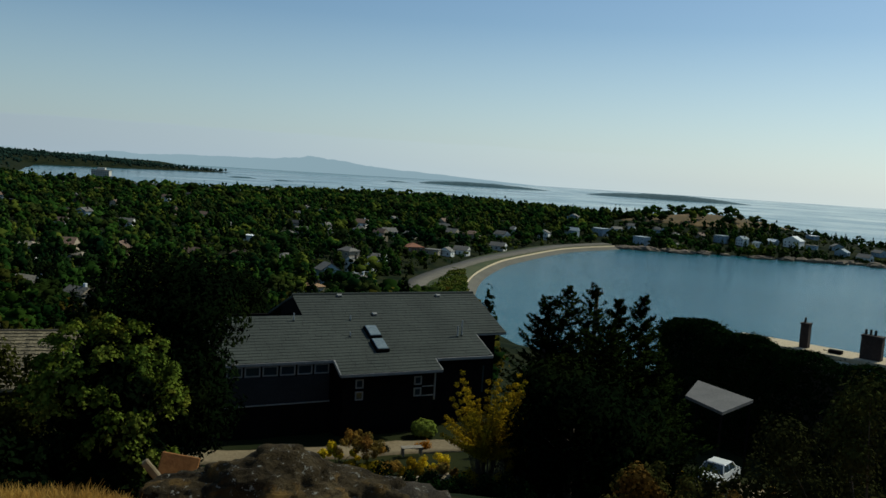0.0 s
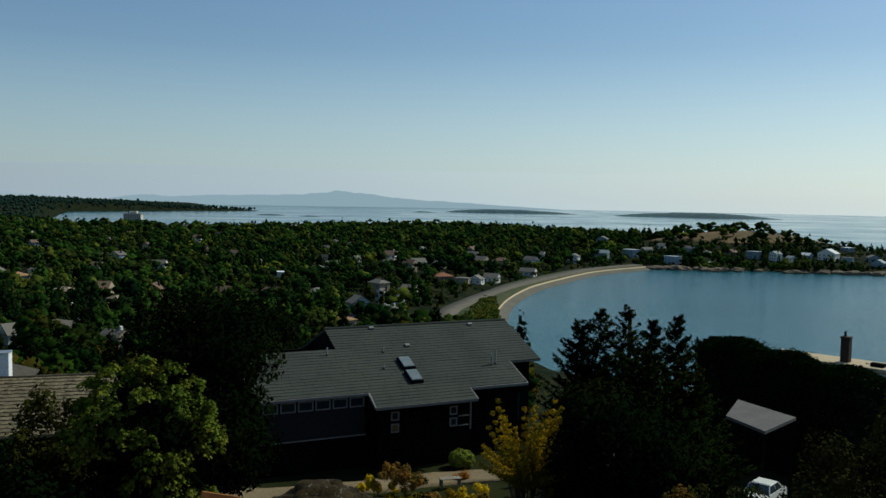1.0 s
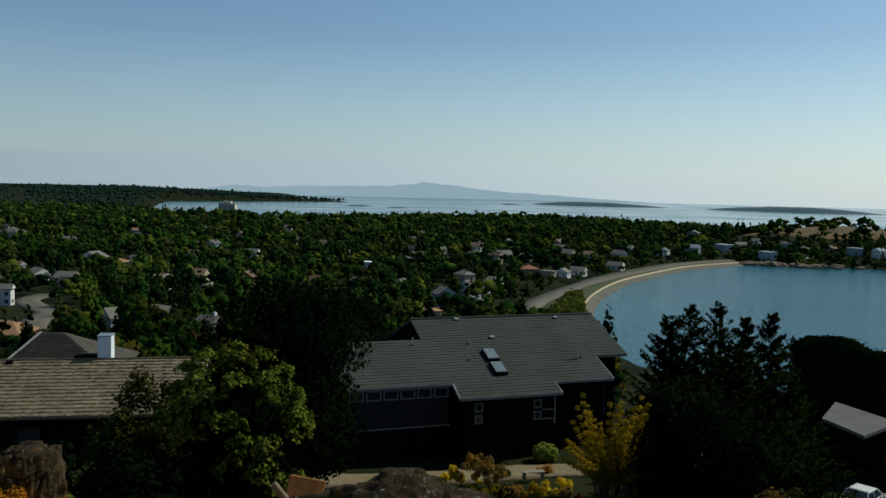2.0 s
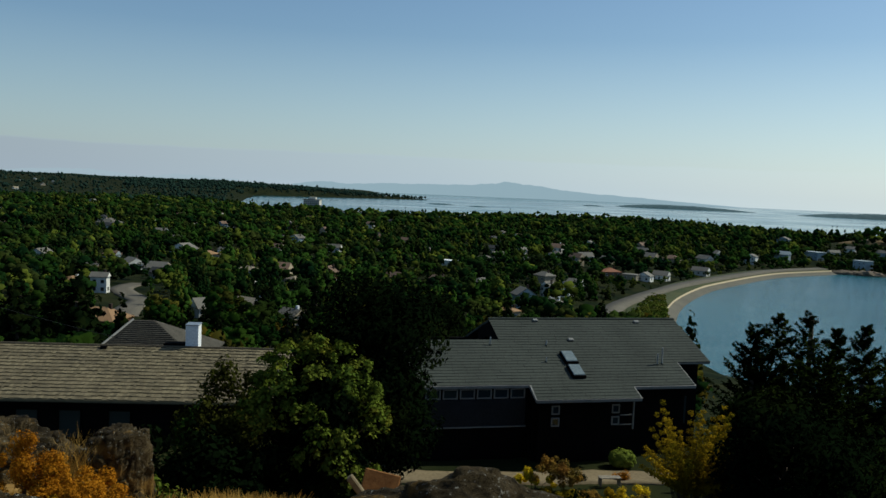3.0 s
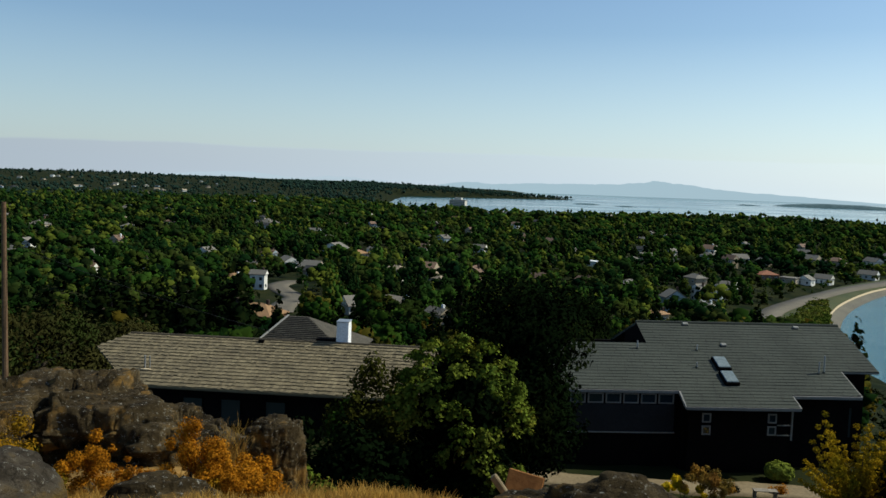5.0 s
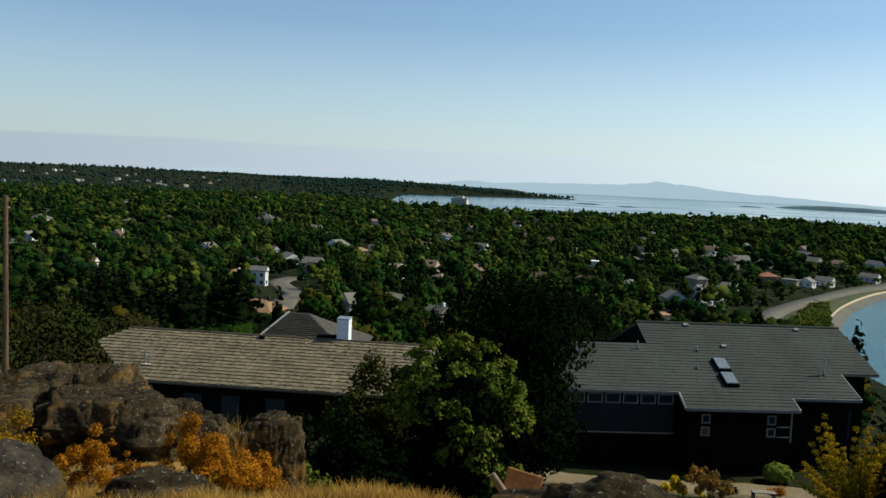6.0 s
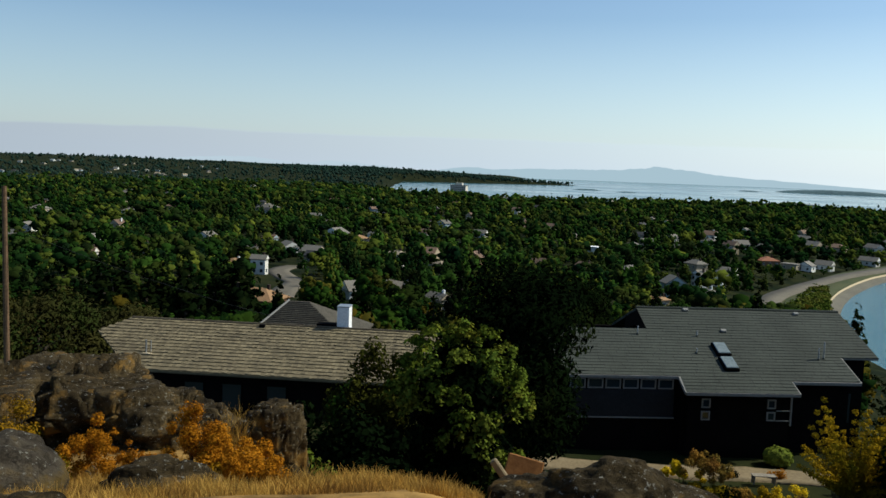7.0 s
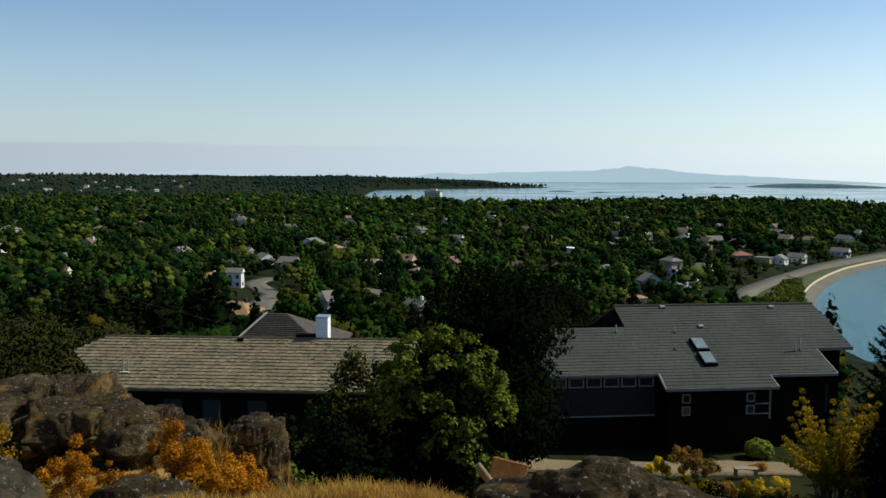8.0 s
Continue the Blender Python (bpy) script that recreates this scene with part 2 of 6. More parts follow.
def mesh_from(name, verts, faces):
    """A mesh from arrays: verts (n, 3), faces (m, k) of equal corner count."""
    verts, faces = np.asarray(verts, np.float32), np.asarray(faces, np.int32)
    me = bpy.data.meshes.new(name)
    n, k = faces.shape
    me.vertices.add(len(verts))
    me.vertices.foreach_set("co", verts.ravel())
    me.loops.add(n * k)
    me.loops.foreach_set("vertex_index", faces.ravel())
    me.polygons.add(n)
    me.polygons.foreach_set("loop_start", np.arange(0, n * k, k, dtype=np.int32))
    me.update(calc_edges=True)
    return me


def part(name, source, material, parent=None, label=""):
    """Links a bmesh or a mesh as one mesh object under a thing or a part."""
    if isinstance(source, bmesh.types.BMesh):
        me = bpy.data.meshes.new(name)
        bmesh.ops.recalc_face_normals(source, faces=source.faces)
        source.to_mesh(me)
        source.free()
    else:
        me = source
    me.materials.clear()
    me.materials.append(material)
    ob = new(name, me)
    ob.parent = parent
    return tagged(ob, label)


def thing(name, m, label, category, group=""):
    ob = new(name)
    ob.empty_display_size = 0.3
    ob.matrix_world = m
    return tagged(ob, label, category, group)


def smooth(ob):
    ob.data.polygons.foreach_set("use_smooth", np.ones(len(ob.data.polygons), bool))
    return ob


def box(bm, x0, x1, y0, y1, z0, z1, m=None, bevel=0.0):
    """A box between two corners, with its edges broken by a bevel."""
    made = bmesh.ops.create_cube(bm, size=1.0)["verts"]
    for v in made:
        v.co = Vector(((x0 + x1) / 2 + v.co.x * (x1 - x0), (y0 + y1) / 2 + v.co.y * (y1 - y0), (z0 + z1) / 2 + v.co.z * (z1 - z0)))
    if bevel:
        edges = list({e for v in made for e in v.link_edges})
        out = bmesh.ops.bevel(bm, geom=edges, offset=bevel, segments=1, affect="EDGES")
        made = list({v for f in out["faces"] for v in f.verts} | {v for v in made if v.is_valid})
    if m is not None:
        for v in made:
            v.co = m @ v.co
    return bm


def boxed(*a, **k):
    return box(bmesh.new(), *a, **k)


def prism(bm, outline, thick):
    """A slab from an outline of 3D points, thick downwards."""
    top = [bm.verts.new(p) for p in outline]
    low = [bm.verts.new((p[0], p[1], p[2] - thick)) for p in outline]
    bm.faces.new(top)
    bm.faces.new(low[::-1])
    for i in range(len(top)):
        j = (i + 1) % len(top)
        bm.faces.new((top[i], low[i], low[j], top[j]))
    return bm


def tube(bm, points, radii, sides=8):
    """A tapered tube through points."""
    rings = []
    for i, p in enumerate(points):
        p = Vector(p)
        a, b = Vector(points[max(i - 1, 0)]), Vector(points[min(i + 1, len(points) - 1)])
        q = (b - a).normalized().to_track_quat("Z", "Y")
        rings.append([bm.verts.new(p + q @ Vector((math.cos(t) * radii[i], math.sin(t) * radii[i], 0))) for t in (2 * math.pi * s / sides for s in range(sides))])
    for r0, r1 in zip(rings, rings[1:]):
        for s in range(sides):
            bm.faces.new((r0[s], r0[(s + 1) % sides], r1[(s + 1) % sides], r1[s]))
    bm.faces.new(rings[0][::-1])
    bm.faces.new(rings[-1])
    return bm


def leaf_quads(centre, normal, size, gen, long=1.5, fold=0.18):
    """Pointed leaves: (n, 4, 3) corners, each leaf slightly folded along its rib."""
    n = len(centre)
    normal = normal / np.maximum(np.linalg.norm(normal, axis=1, keepdims=True), 1e-6)
    side = np.cross(normal, gen.normal(size=(n, 3)))
    side /= np.maximum(np.linalg.norm(side, axis=1, keepdims=True), 1e-6)
    along = np.cross(normal, side)
    s = size[:, None]
    tip, end = centre + along * s * long * 0.5, centre - along * s * long * 0.5
    left = centre + side * s * 0.5 + normal * s * fold
    right = centre - side * s * 0.5 + normal * s * fold
    return np.stack([tip, right, end, left], 1)


def quads_mesh(name, q, soft=None):
    """A mesh of loose quads; soft: normals that let a crown shade as one rounded form."""
    me = mesh_from(name, q.reshape(-1, 3), np.arange(len(q) * 4).reshape(-1, 4))
    if soft is not None:
        me.polygons.foreach_set("use_smooth", np.ones(len(me.polygons), bool))
        me.normals_split_custom_set_from_vertices(soft.reshape(-1, 3).astype(np.float32))
    return me


def crown_normals(q, height, up=0.35):
    """Outward normals of a crown's leaves, seen from the crown's heart, mixed with each leaf's own."""
    d = q - np.array([0, 0, height * 0.42])
    d = d / np.maximum(np.linalg.norm(d, axis=-1, keepdims=True), 1e-6)
    own = np.cross(q[:, 1] - q[:, 3], q[:, 0] - q[:, 2])
    own = own / np.maximum(np.linalg.norm(own, axis=-1, keepdims=True), 1e-6)
    own = own * np.sign((own * d.mean(1)).sum(-1, keepdims=True) + 1e-9)
    n = d * 0.75 + own[:, None] * 0.4 + np.array([0, 0, up])
    return n / np.linalg.norm(n, axis=-1, keepdims=True)


def lobes_crown(gen, lobes, count, size, shell=0.35, jitter=0.7, long=1.5):
    """Leaves over a crown of lobes (x, y, z, rx, ry, rz)."""
    lobes = np.asarray(lobes, float)
    weight = (lobes[:, 3] * lobes[:, 5]) ** 1.0
    pick = gen.choice(len(lobes), count, p=weight / weight.sum())
    d = gen.normal(size=(count, 3))
    d /= np.linalg.norm(d, axis=1, keepdims=True)
    rad = 1 - shell * gen.random(count) ** 1.5
    bumpy = 1 + 0.16 * np.sin(d[:, 0] * 7 + pick) * np.sin(d[:, 1] * 6 + 2 * pick) * np.sin(d[:, 2] * 5)
    c = lobes[pick, :3] + d * lobes[pick, 3:] * (rad * bumpy)[:, None]
    nrm = d / lobes[pick, 3:] * lobes[pick, 3:].mean(1, keepdims=True) + gen.normal(size=(count, 3)) * jitter * 0.5
    nrm[:, 2] += 0.3
    return leaf_quads(c, nrm, size * (0.6 + 0.8 * gen.random(count)), gen, long)


ICO = (1 + math.sqrt(5)) / 2
ICO_V = np.array([(-1, ICO, 0), (1, ICO, 0), (-1, -ICO, 0), (1, -ICO, 0), (0, -1, ICO), (0, 1, ICO), (0, -1, -ICO), (0, 1, -ICO), (ICO, 0, -1), (ICO, 0, 1), (-ICO, 0, -1), (-ICO, 0, 1)]) / math.hypot(1, ICO)
ICO_F = [(i, j, k) for i in range(12) for j in range(i + 1, 12) for k in range(j + 1, 12) if max(np.linalg.norm(ICO_V[i] - ICO_V[j]), np.linalg.norm(ICO_V[j] - ICO_V[k]), np.linalg.norm(ICO_V[i] - ICO_V[k])) < 1.06]
ICO_F = np.array([f if np.dot(np.cross(ICO_V[f[1]] - ICO_V[f[0]], ICO_V[f[2]] - ICO_V[f[0]]), ICO_V[f[0]]) > 0 else f[::-1] for f in ICO_F])
OCT_V = np.array([(1, 0, 0), (0, 1, 0), (-1, 0, 0), (0, -1, 0), (0, 0, 1), (0, 0, -1)], float)
OCT_F = np.array([(0, 1, 4), (1, 2, 4), (2, 3, 4), (3, 0, 4), (1, 0, 5), (2, 1, 5), (3, 2, 5), (0, 3, 5)])


def leafy_masses(gen, centres, radii, heart, flecks, fine=True, up=0.12):
    """Many small uneven leaf masses and loose leaves between them: verts, triangles, normals."""
    bv, bf = (ICO_V, ICO_F) if fine else (OCT_V, OCT_F)
    n = len(centres)
    w = 1 + gen.uniform(-0.5, 0.45, (n, len(bv)))
    turn = gen.random(n) * 6.28
    c, s = np.cos(turn)[:, None], np.sin(turn)[:, None]
    unit = np.stack([bv[None, :, 0] * c - bv[None, :, 1] * s, bv[None, :, 0] * s + bv[None, :, 1] * c, np.broadcast_to(bv[None, :, 2], (n, len(bv)))], -1)
    v = centres[:, None] + unit * w[..., None] * radii[:, None]
    d = v - heart
    d = d / np.maximum(np.linalg.norm(d, axis=-1, keepdims=True), 1e-6)
    nn = d * 0.5 + unit * 0.85 + gen.normal(size=unit.shape) * 0.25 + np.array([0, 0, up])
    f = (np.arange(n)[:, None, None] * len(bv) + bf[None]).reshape(-1, 3)
    v, nn = v.reshape(-1, 3), nn.reshape(-1, 3)
    if len(flecks):
        fd = flecks - heart
        fd = fd / np.maximum(np.linalg.norm(fd, axis=-1, keepdims=True), 1e-6)
        k = len(v) + np.arange(len(flecks))[:, None, None] * 4
        f = np.concatenate([f, (k + np.array([[[0, 1, 2], [0, 2, 3]]])).reshape(-1, 3)])
        v = np.concatenate([v, flecks.reshape(-1, 3)])
        nn = np.concatenate([nn, (fd * 0.8 + gen.normal(size=(len(flecks), 1, 3)) * 0.25 + np.array([0, 0, up])).reshape(-1, 3)])
    return v, f, nn / np.linalg.norm(nn, axis=-1, keepdims=True)


def broad_tree(gen, r, h, base, masses, mass, flecks, fleck, fine=True, lobes=7):
    """A broad crown of leaf masses over lobes, with loose leaves at its edge."""
    lob = np.array(round_lobes(gen, r, h, base, lobes))
    pick = np.arange(masses) % len(lob)
    d = gen.normal(size=(masses, 3))
    d[:, 2] = np.abs(d[:, 2]) * 0.9 - 0.25
    d /= np.linalg.norm(d, axis=1, keepdims=True)
    c = lob[pick, :3] + d * lob[pick, 3:] * gen.uniform(0.55, 0.95, (masses, 1))
    rad = mass * gen.uniform(0.6, 1.35, (masses, 1)) * np.array([1.1, 1.1, 0.85])
    q = lobes_crown(gen, lob, flecks, fleck, 0.12, 0.6, 1.3) * np.array([1.06, 1.06, 1.04]) if flecks else np.zeros((0, 4, 3))
    return leafy_masses(gen, c, rad, np.array([0, 0, h * 0.4]), q, fine)


def spire_tree(gen, r, h, base, masses, mass, flecks, fleck, fine=True):
    """A conifer: ragged boughs heaped round a straight stem, narrow at the top."""
    t = 0.97 * (1 - np.sqrt(1 - (np.arange(masses) + 0.5) / masses))
    a = np.arange(masses) * 2.4 + gen.normal(size=masses) * 0.3
    k = r * (1 - t) ** 0.9 * gen.uniform(0.35, 0.75, masses)
    c = np.stack([np.cos(a) * k, np.sin(a) * k, base + (h - base) * t], 1)
    rad = (mass * (0.28 + 0.8 * (1 - t)) * gen.uniform(0.7, 1.25, masses))[:, None] * np.array([1.0, 1.0, 1.15])
    q = conifer_quads(gen, r, h, base, 9, flecks, fleck) if flecks else np.zeros((0, 4, 3))
    return leafy_masses(gen, c, rad, np.array([0, 0, h * 0.35]), q, fine, 0.05)


def masses_mesh(name, vfn):
    me = mesh_from(name, vfn[0], vfn[1])
    me.polygons.foreach_set("use_smooth", np.ones(len(me.polygons), bool))
    me.normals_split_custom_set_from_vertices(vfn[2].astype(np.float32))
    return me


def round_lobes(gen, r, h, base, n):
    """Lobes of a broad crown of radius r between base and h."""
    out = [(0, 0, base + (h - base) * 0.5, r * 0.72, r * 0.72, (h - base) * 0.5)]
    for i in range(n):
        a, t = gen.random() * 2 * math.pi, gen.random()
        k = math.sin(math.pi * (0.18 + 0.68 * t)) * r * 0.68
        s = r * (0.30 + 0.25 * gen.random())
        out.append((math.cos(a) * k, math.sin(a) * k, base + (h - base) * (0.2 + 0.68 * t), s, s, s * 0.85))
    return out


def conifer_quads(gen, r, h, base, tiers, count, size, up=-0.2, spread=0.5, long=1.9):
    """Leaves on drooping tiers of boughs round a straight stem."""
    t = 1 - np.sqrt(1 - gen.random(count) * 0.995)
    tier = (np.floor(t * tiers) + spread * gen.random(count)) / tiers
    reach = r * (1 - tier) ** 0.85 * (0.75 + 0.25 * np.sin(tier * 57)) + 0.06 * r
    bough = gen.integers(0, 7, count) * 2 * math.pi / 7 + np.floor(t * tiers) * 1.3 + gen.normal(size=count) * 0.17 * spread * 2
    k = np.sqrt(gen.random(count))
    c = np.stack([np.cos(bough) * reach * k, np.sin(bough) * reach * k, base + (h - base) * tier + reach * k * up + gen.normal(size=count) * 0.05 * r], 1)
    nrm = np.stack([np.cos(bough) * 0.5, np.sin(bough) * 0.5, np.ones(count)], 1) + gen.normal(size=(count, 3)) * 0.5
    return leaf_quads(c, nrm, size * (0.6 + 0.8 * gen.random(count)), gen, long)


def limbs(bm, h, r, gen, n=6, lean=0.0):
    """A tapered trunk with limbs that reach into the crown."""
    top = h * 0.72
    tube(bm, [(0, 0, -0.4), (lean * 0.3, 0, top * 0.35), (lean, lean * 0.4, top)], [h * 0.034 + 0.03, h * 0.025 + 0.02, h * 0.008], 8)
    for i in range(n):
        a, z = i * 2.4 + gen.random(), top * (0.35 + 0.5 * i / n)
        k = r * (0.45 + 0.3 * gen.random())
        tube(bm, [(lean * z / top, 0, z), (math.cos(a) * k * 0.5, math.sin(a) * k * 0.5, z + h * 0.07), (math.cos(a) * k, math.sin(a) * k, z + h * 0.17)], [h * 0.013, h * 0.009, h * 0.003], 5)
    return bm


def polar(az, r, z=0.0):
    """A place at an azimuth (degrees, anticlockwise from ahead) and a distance."""
    a = radians(az)
    return Vector((-math.sin(a) * r, math.cos(a) * r, z))


# ---- the lie of the land ----
MAINLAND = np.array([(14, 395), (19, 444), (25, 483), (37, 533), (70, 618), (112, 692), (154, 741), (222, 729), (345, 719), (440, 690), (560, 700),
                     (600, 800), (560, 930), (480, 1050), (330, 1180), (150, 1450), (-20, 1680), (-200, 1560), (-330, 1400), (-600, 1330), (-735, 1480),
                     (-960, 1950), (-1200, 2500), (-770, 2960), (-740, 3110), (-1150, 3300), (-1500, 4900), (-4900, 4900), (-4900, -4900), (300, -4900),
                     (320, -200), (260, 60), (140, 200), (45, 300)], float)
RAD = np.array([0, 4.6, 6, 7.5, 9, 12, 16, 25, 38, 40, 52, 60, 75, 120, 180, 250, 330, 450, 700, 1300, 2000, 6000], float)
ALT = np.array([58.4, 57.75, 57.25, 56.6, 55.8, 54.5, 53.2, 50.2, 45.0, 44.8, 44.6, 43.2, 38, 29, 22, 17, 12.5, 8.5, 6.5, 5, 5, 6], float)
ALT_LEFT = np.array([58.4, 58.15, 57.62, 57.05, 56.6, 56.1, 53.6, 50.0, 44.5, 44.0, 43.4, 42.0, 37, 28, 21, 16.5, 12.5, 8.5, 6.5, 5, 5, 6], float)


def inside_distance(x, y, poly):
    """Distance to a coast, positive on land."""
    x, y = np.asarray(x, float), np.asarray(y, float)
    best, inside = np.full(x.shape, 1e9), np.zeros(x.shape, bool)
    for (ax, ay), (bx, by) in zip(poly, np.roll(poly, -1, 0)):
        ex, ey = bx - ax, by - ay
        t = np.clip(((x - ax) * ex + (y - ay) * ey) / (ex * ex + ey * ey), 0, 1)
        best = np.minimum(best, np.hypot(x - ax - t * ex, y - ay - t * ey))
        cross = (ay > y) != (by > y)
        with np.errstate(divide="ignore", invalid="ignore"):
            inside ^= cross & (x < ax + (y - ay) * ex / (ey if ey else 1e-9))
    return np.where(inside, best, -best)


def ease(a, b, x):
    t = np.clip((x - a) / (b - a), 0, 1)
    return t * t * (3 - 2 * t)


def rumple(x, y, s, seed=0.0):
    """Cheap rolling unevenness."""
    x, y = x / s, y / s
    return (np.sin(x * 1.7 + 1.3 * np.sin(y * 1.1 + seed)) + np.sin(y * 2.1 + 1.7 * np.sin(x * 0.9 + 2 + seed)) + 0.5 * np.sin(3.3 * x + 2.9 * y + seed)) / 2.5


def land_height(x, y):
    x, y = np.asarray(x, float), np.asarray(y, float)
    r, az = np.hypot(x, y), np.degrees(np.arctan2(-x, y))
    brow = ease(7.2, 8.6, r)
    left = (ease(9, 25, az) * (1 - brow) + ease(31, 36, az) * brow) * (1 - ease(120, 150, az))
    h = np.interp(r, RAD, ALT) * (1 - left) + np.interp(r, RAD, ALT_LEFT) * left
    h = h + rumple(x, y, 0.8) * 0.05 * ease(2, 6, r) + rumple(x, y, 90, 2) * 2.5 * ease(150, 400, r)
    h = h + 21 * np.exp(-(((x - 300) / 120) ** 2 + ((y - 980) / 90) ** 2))
    h = h - 3.3 * ease(-12, -16, az) * ease(40, 50, r) * (1 - ease(60, 80, r)) * (az > -90)
    ridge = ease(15, 30, az) * (1 - ease(100, 130, az))
    h = h + ridge * (ease(1900, 3300, r) * (25 + 8 * ease(34, 46, az)) + rumple(x, y, 420, 5) * 4 * ease(1500, 3000, r))
    d = inside_distance(x, y, MAINLAND)
    shore = ease(8, 100, d)
    return np.where(d > 0, h * shore - 0.4 * (1 - shore), np.maximum(-6, d * 0.08 - 0.4))


def ground_at(x, y):
    return float(land_height(np.array([x]), np.array([y]))[0])


azs = np.radians(np.concatenate([np.arange(-36, 60, 0.4), np.arange(60, 324, 4.0)]))
rs = np.concatenate([[0.0], np.arange(1.0, 9, 0.25), np.geomspace(9, 4940, 190)])
gx, gy = -np.sin(azs)[None] * rs[:, None], np.cos(azs)[None] * rs[:, None]
gz = land_height(gx, gy)
na = len(azs)
i, j = np.meshgrid(np.arange(len(rs) - 1), np.arange(na), indexing="ij")
jn = (j + 1) % na
sheet = np.stack([i * na + j, (i + 1) * na + j, (i + 1) * na + jn, i * na + jn], -1).reshape(-1, 4)
ground = tagged(smooth(part("ground", mesh_from("ground", np.stack([gx, gy, gz], -1).reshape(-1, 3), sheet), GROUND)), "hillside of dry grass and rock falling to a green coastal town", "ground", kind="structure")

wr = np.array([0, 300, 400, 500, 700, 1000, 1500, 2200, 3000, 4000, 4960], float)
wa = np.radians(np.arange(0, 360, 3.0))
wx, wy = -np.sin(wa)[None] * wr[:, None], np.cos(wa)[None] * wr[:, None]
i, j = np.meshgrid(np.arange(len(wr) - 1), np.arange(len(wa)), indexing="ij")
jn, nw = (j + 1) % len(wa), len(wa)
sea = tagged(part("water", mesh_from("water", np.stack([wx, wy, 0 * wx], -1).reshape(-1, 3), np.stack([i * nw + j, (i + 1) * nw + j, (i + 1) * nw + jn, i * nw + jn], -1).reshape(-1, 4)), WATER), "calm blue sea in the bay and the strait", "sea", kind="structure")


# ---- far distance ----
def ridge_backdrop(name, label, material, r, az0, az1, tops, base=-2.0, depth=60.0):
    """A far ridge: its crest follows tops, (azimuth, height) pairs, with small unevenness."""
    a = np.linspace(az0, az1, 160)
    crest = np.interp(a, [p[0] for p in tops][::-1] if tops[0][0] > tops[-1][0] else [p[0] for p in tops], [p[1] for p in tops][::-1] if tops[0][0] > tops[-1][0] else [p[1] for p in tops])
    crest = crest + (rumple(a, a * 0.3, 0.55) * 0.06 + rumple(a, a, 0.17, 3) * 0.03) * np.maximum(crest, 0)
    rows = []
    for k, f in ((0, 0.0), (0.3, 0.45), (0.6, 0.8), (1.0, 1.0), (1.5, 0.6), (2.0, 0.0)):
        rr = r + depth * k
        rows.append(np.stack([-np.sin(np.radians(a)) * rr, np.cos(np.radians(a)) * rr, base + (crest - base) * f], -1))
    v = np.concatenate(rows)
    n = len(a)
    i, j = np.meshgrid(np.arange(5), np.arange(n - 1), indexing="ij")
    f = np.stack([i * n + j, i * n + j + 1, (i + 1) * n + j + 1, (i + 1) * n + j], -1).reshape(-1, 4)
    return tagged(smooth(part(name, mesh_from(name, v, f), material)), label, "distant land", kind="structure")


# Far ridges glow in the colour that haze would give them.
FAR_HAZE_GLOW = glow("far_mountain_haze_glow", (0.40, 0.50, 0.55), 1.0)
FAINT_HAZE_GLOW = glow("faint_mountain_haze_glow", (0.50, 0.57, 0.62), 1.0)
# Island base colour has the blue of distance haze mixed in.
ISLE_HAZE = surface("hazed_wooded_island", (0.045, 0.085, 0.10), (0.065, 0.11, 0.12), 0.01, 0.08)
ridge_backdrop("backdrop_mountains", "mountains far across the strait, haze put into a pale blue glow", FAR_HAZE_GLOW, 4700, 23.5, -6, [(23.5, 30), (21.5, 52), (20, 42), (17, 54), (14, 58), (12, 60), (10.6, 70), (9.3, 86), (8, 80), (6.5, 64), (4, 44), (1, 32), (-2, 18), (-6, 2)])
ridge_backdrop("backdrop_low_hills", "low hills on the horizon, haze put into a faint glow", FAINT_HAZE_GLOW, 4780, 42, 27, [(42, 40), (38, 62), (36, 66), (33, 40), (31, 57), (30, 57), (28, 44), (27, 40)])
ridge_backdrop("island_near", "low dark wooded island in the strait", ISLE_HAZE, 3420, 2.0, -7.0, [(2.0, 0), (1.2, 8), (-1, 15), (-3.5, 13), (-5.5, 7), (-7, 0)], -2, 50)
ridge_backdrop("island_long", "long low wooded island in the strait", ISLE_HAZE, 3250, -9.2, -19.8, [(-9.2, 0), (-10.5, 9), (-13, 17), (-15, 18), (-17, 15), (-18.5, 7), (-19.8, 0)], -2, 60)
ridge_backdrop("island_small", "tiny rocky islet in the strait", ISLE_HAZE, 3300, 4.2, 2.6, [(4.2, 0), (3.7, 4), (3.1, 3.5), (2.6, 0)], -2, 25)
ridge_backdrop("islet_reef", "low rocky reef off the town shore", ISLE_HAZE, 2500, 14.6, 12.6, [(14.6, 0), (14, 3), (13.2, 3), (12.6, 0)], -1, 20)
ridge_backdrop("islet_rocks", "low bare rocks off the shore", ISLE_HAZE, 2400, 11.8, 10.2, [(11.8, 0), (11.2, 2.6), (10.8, 2.2), (10.2, 0)], -1, 20)


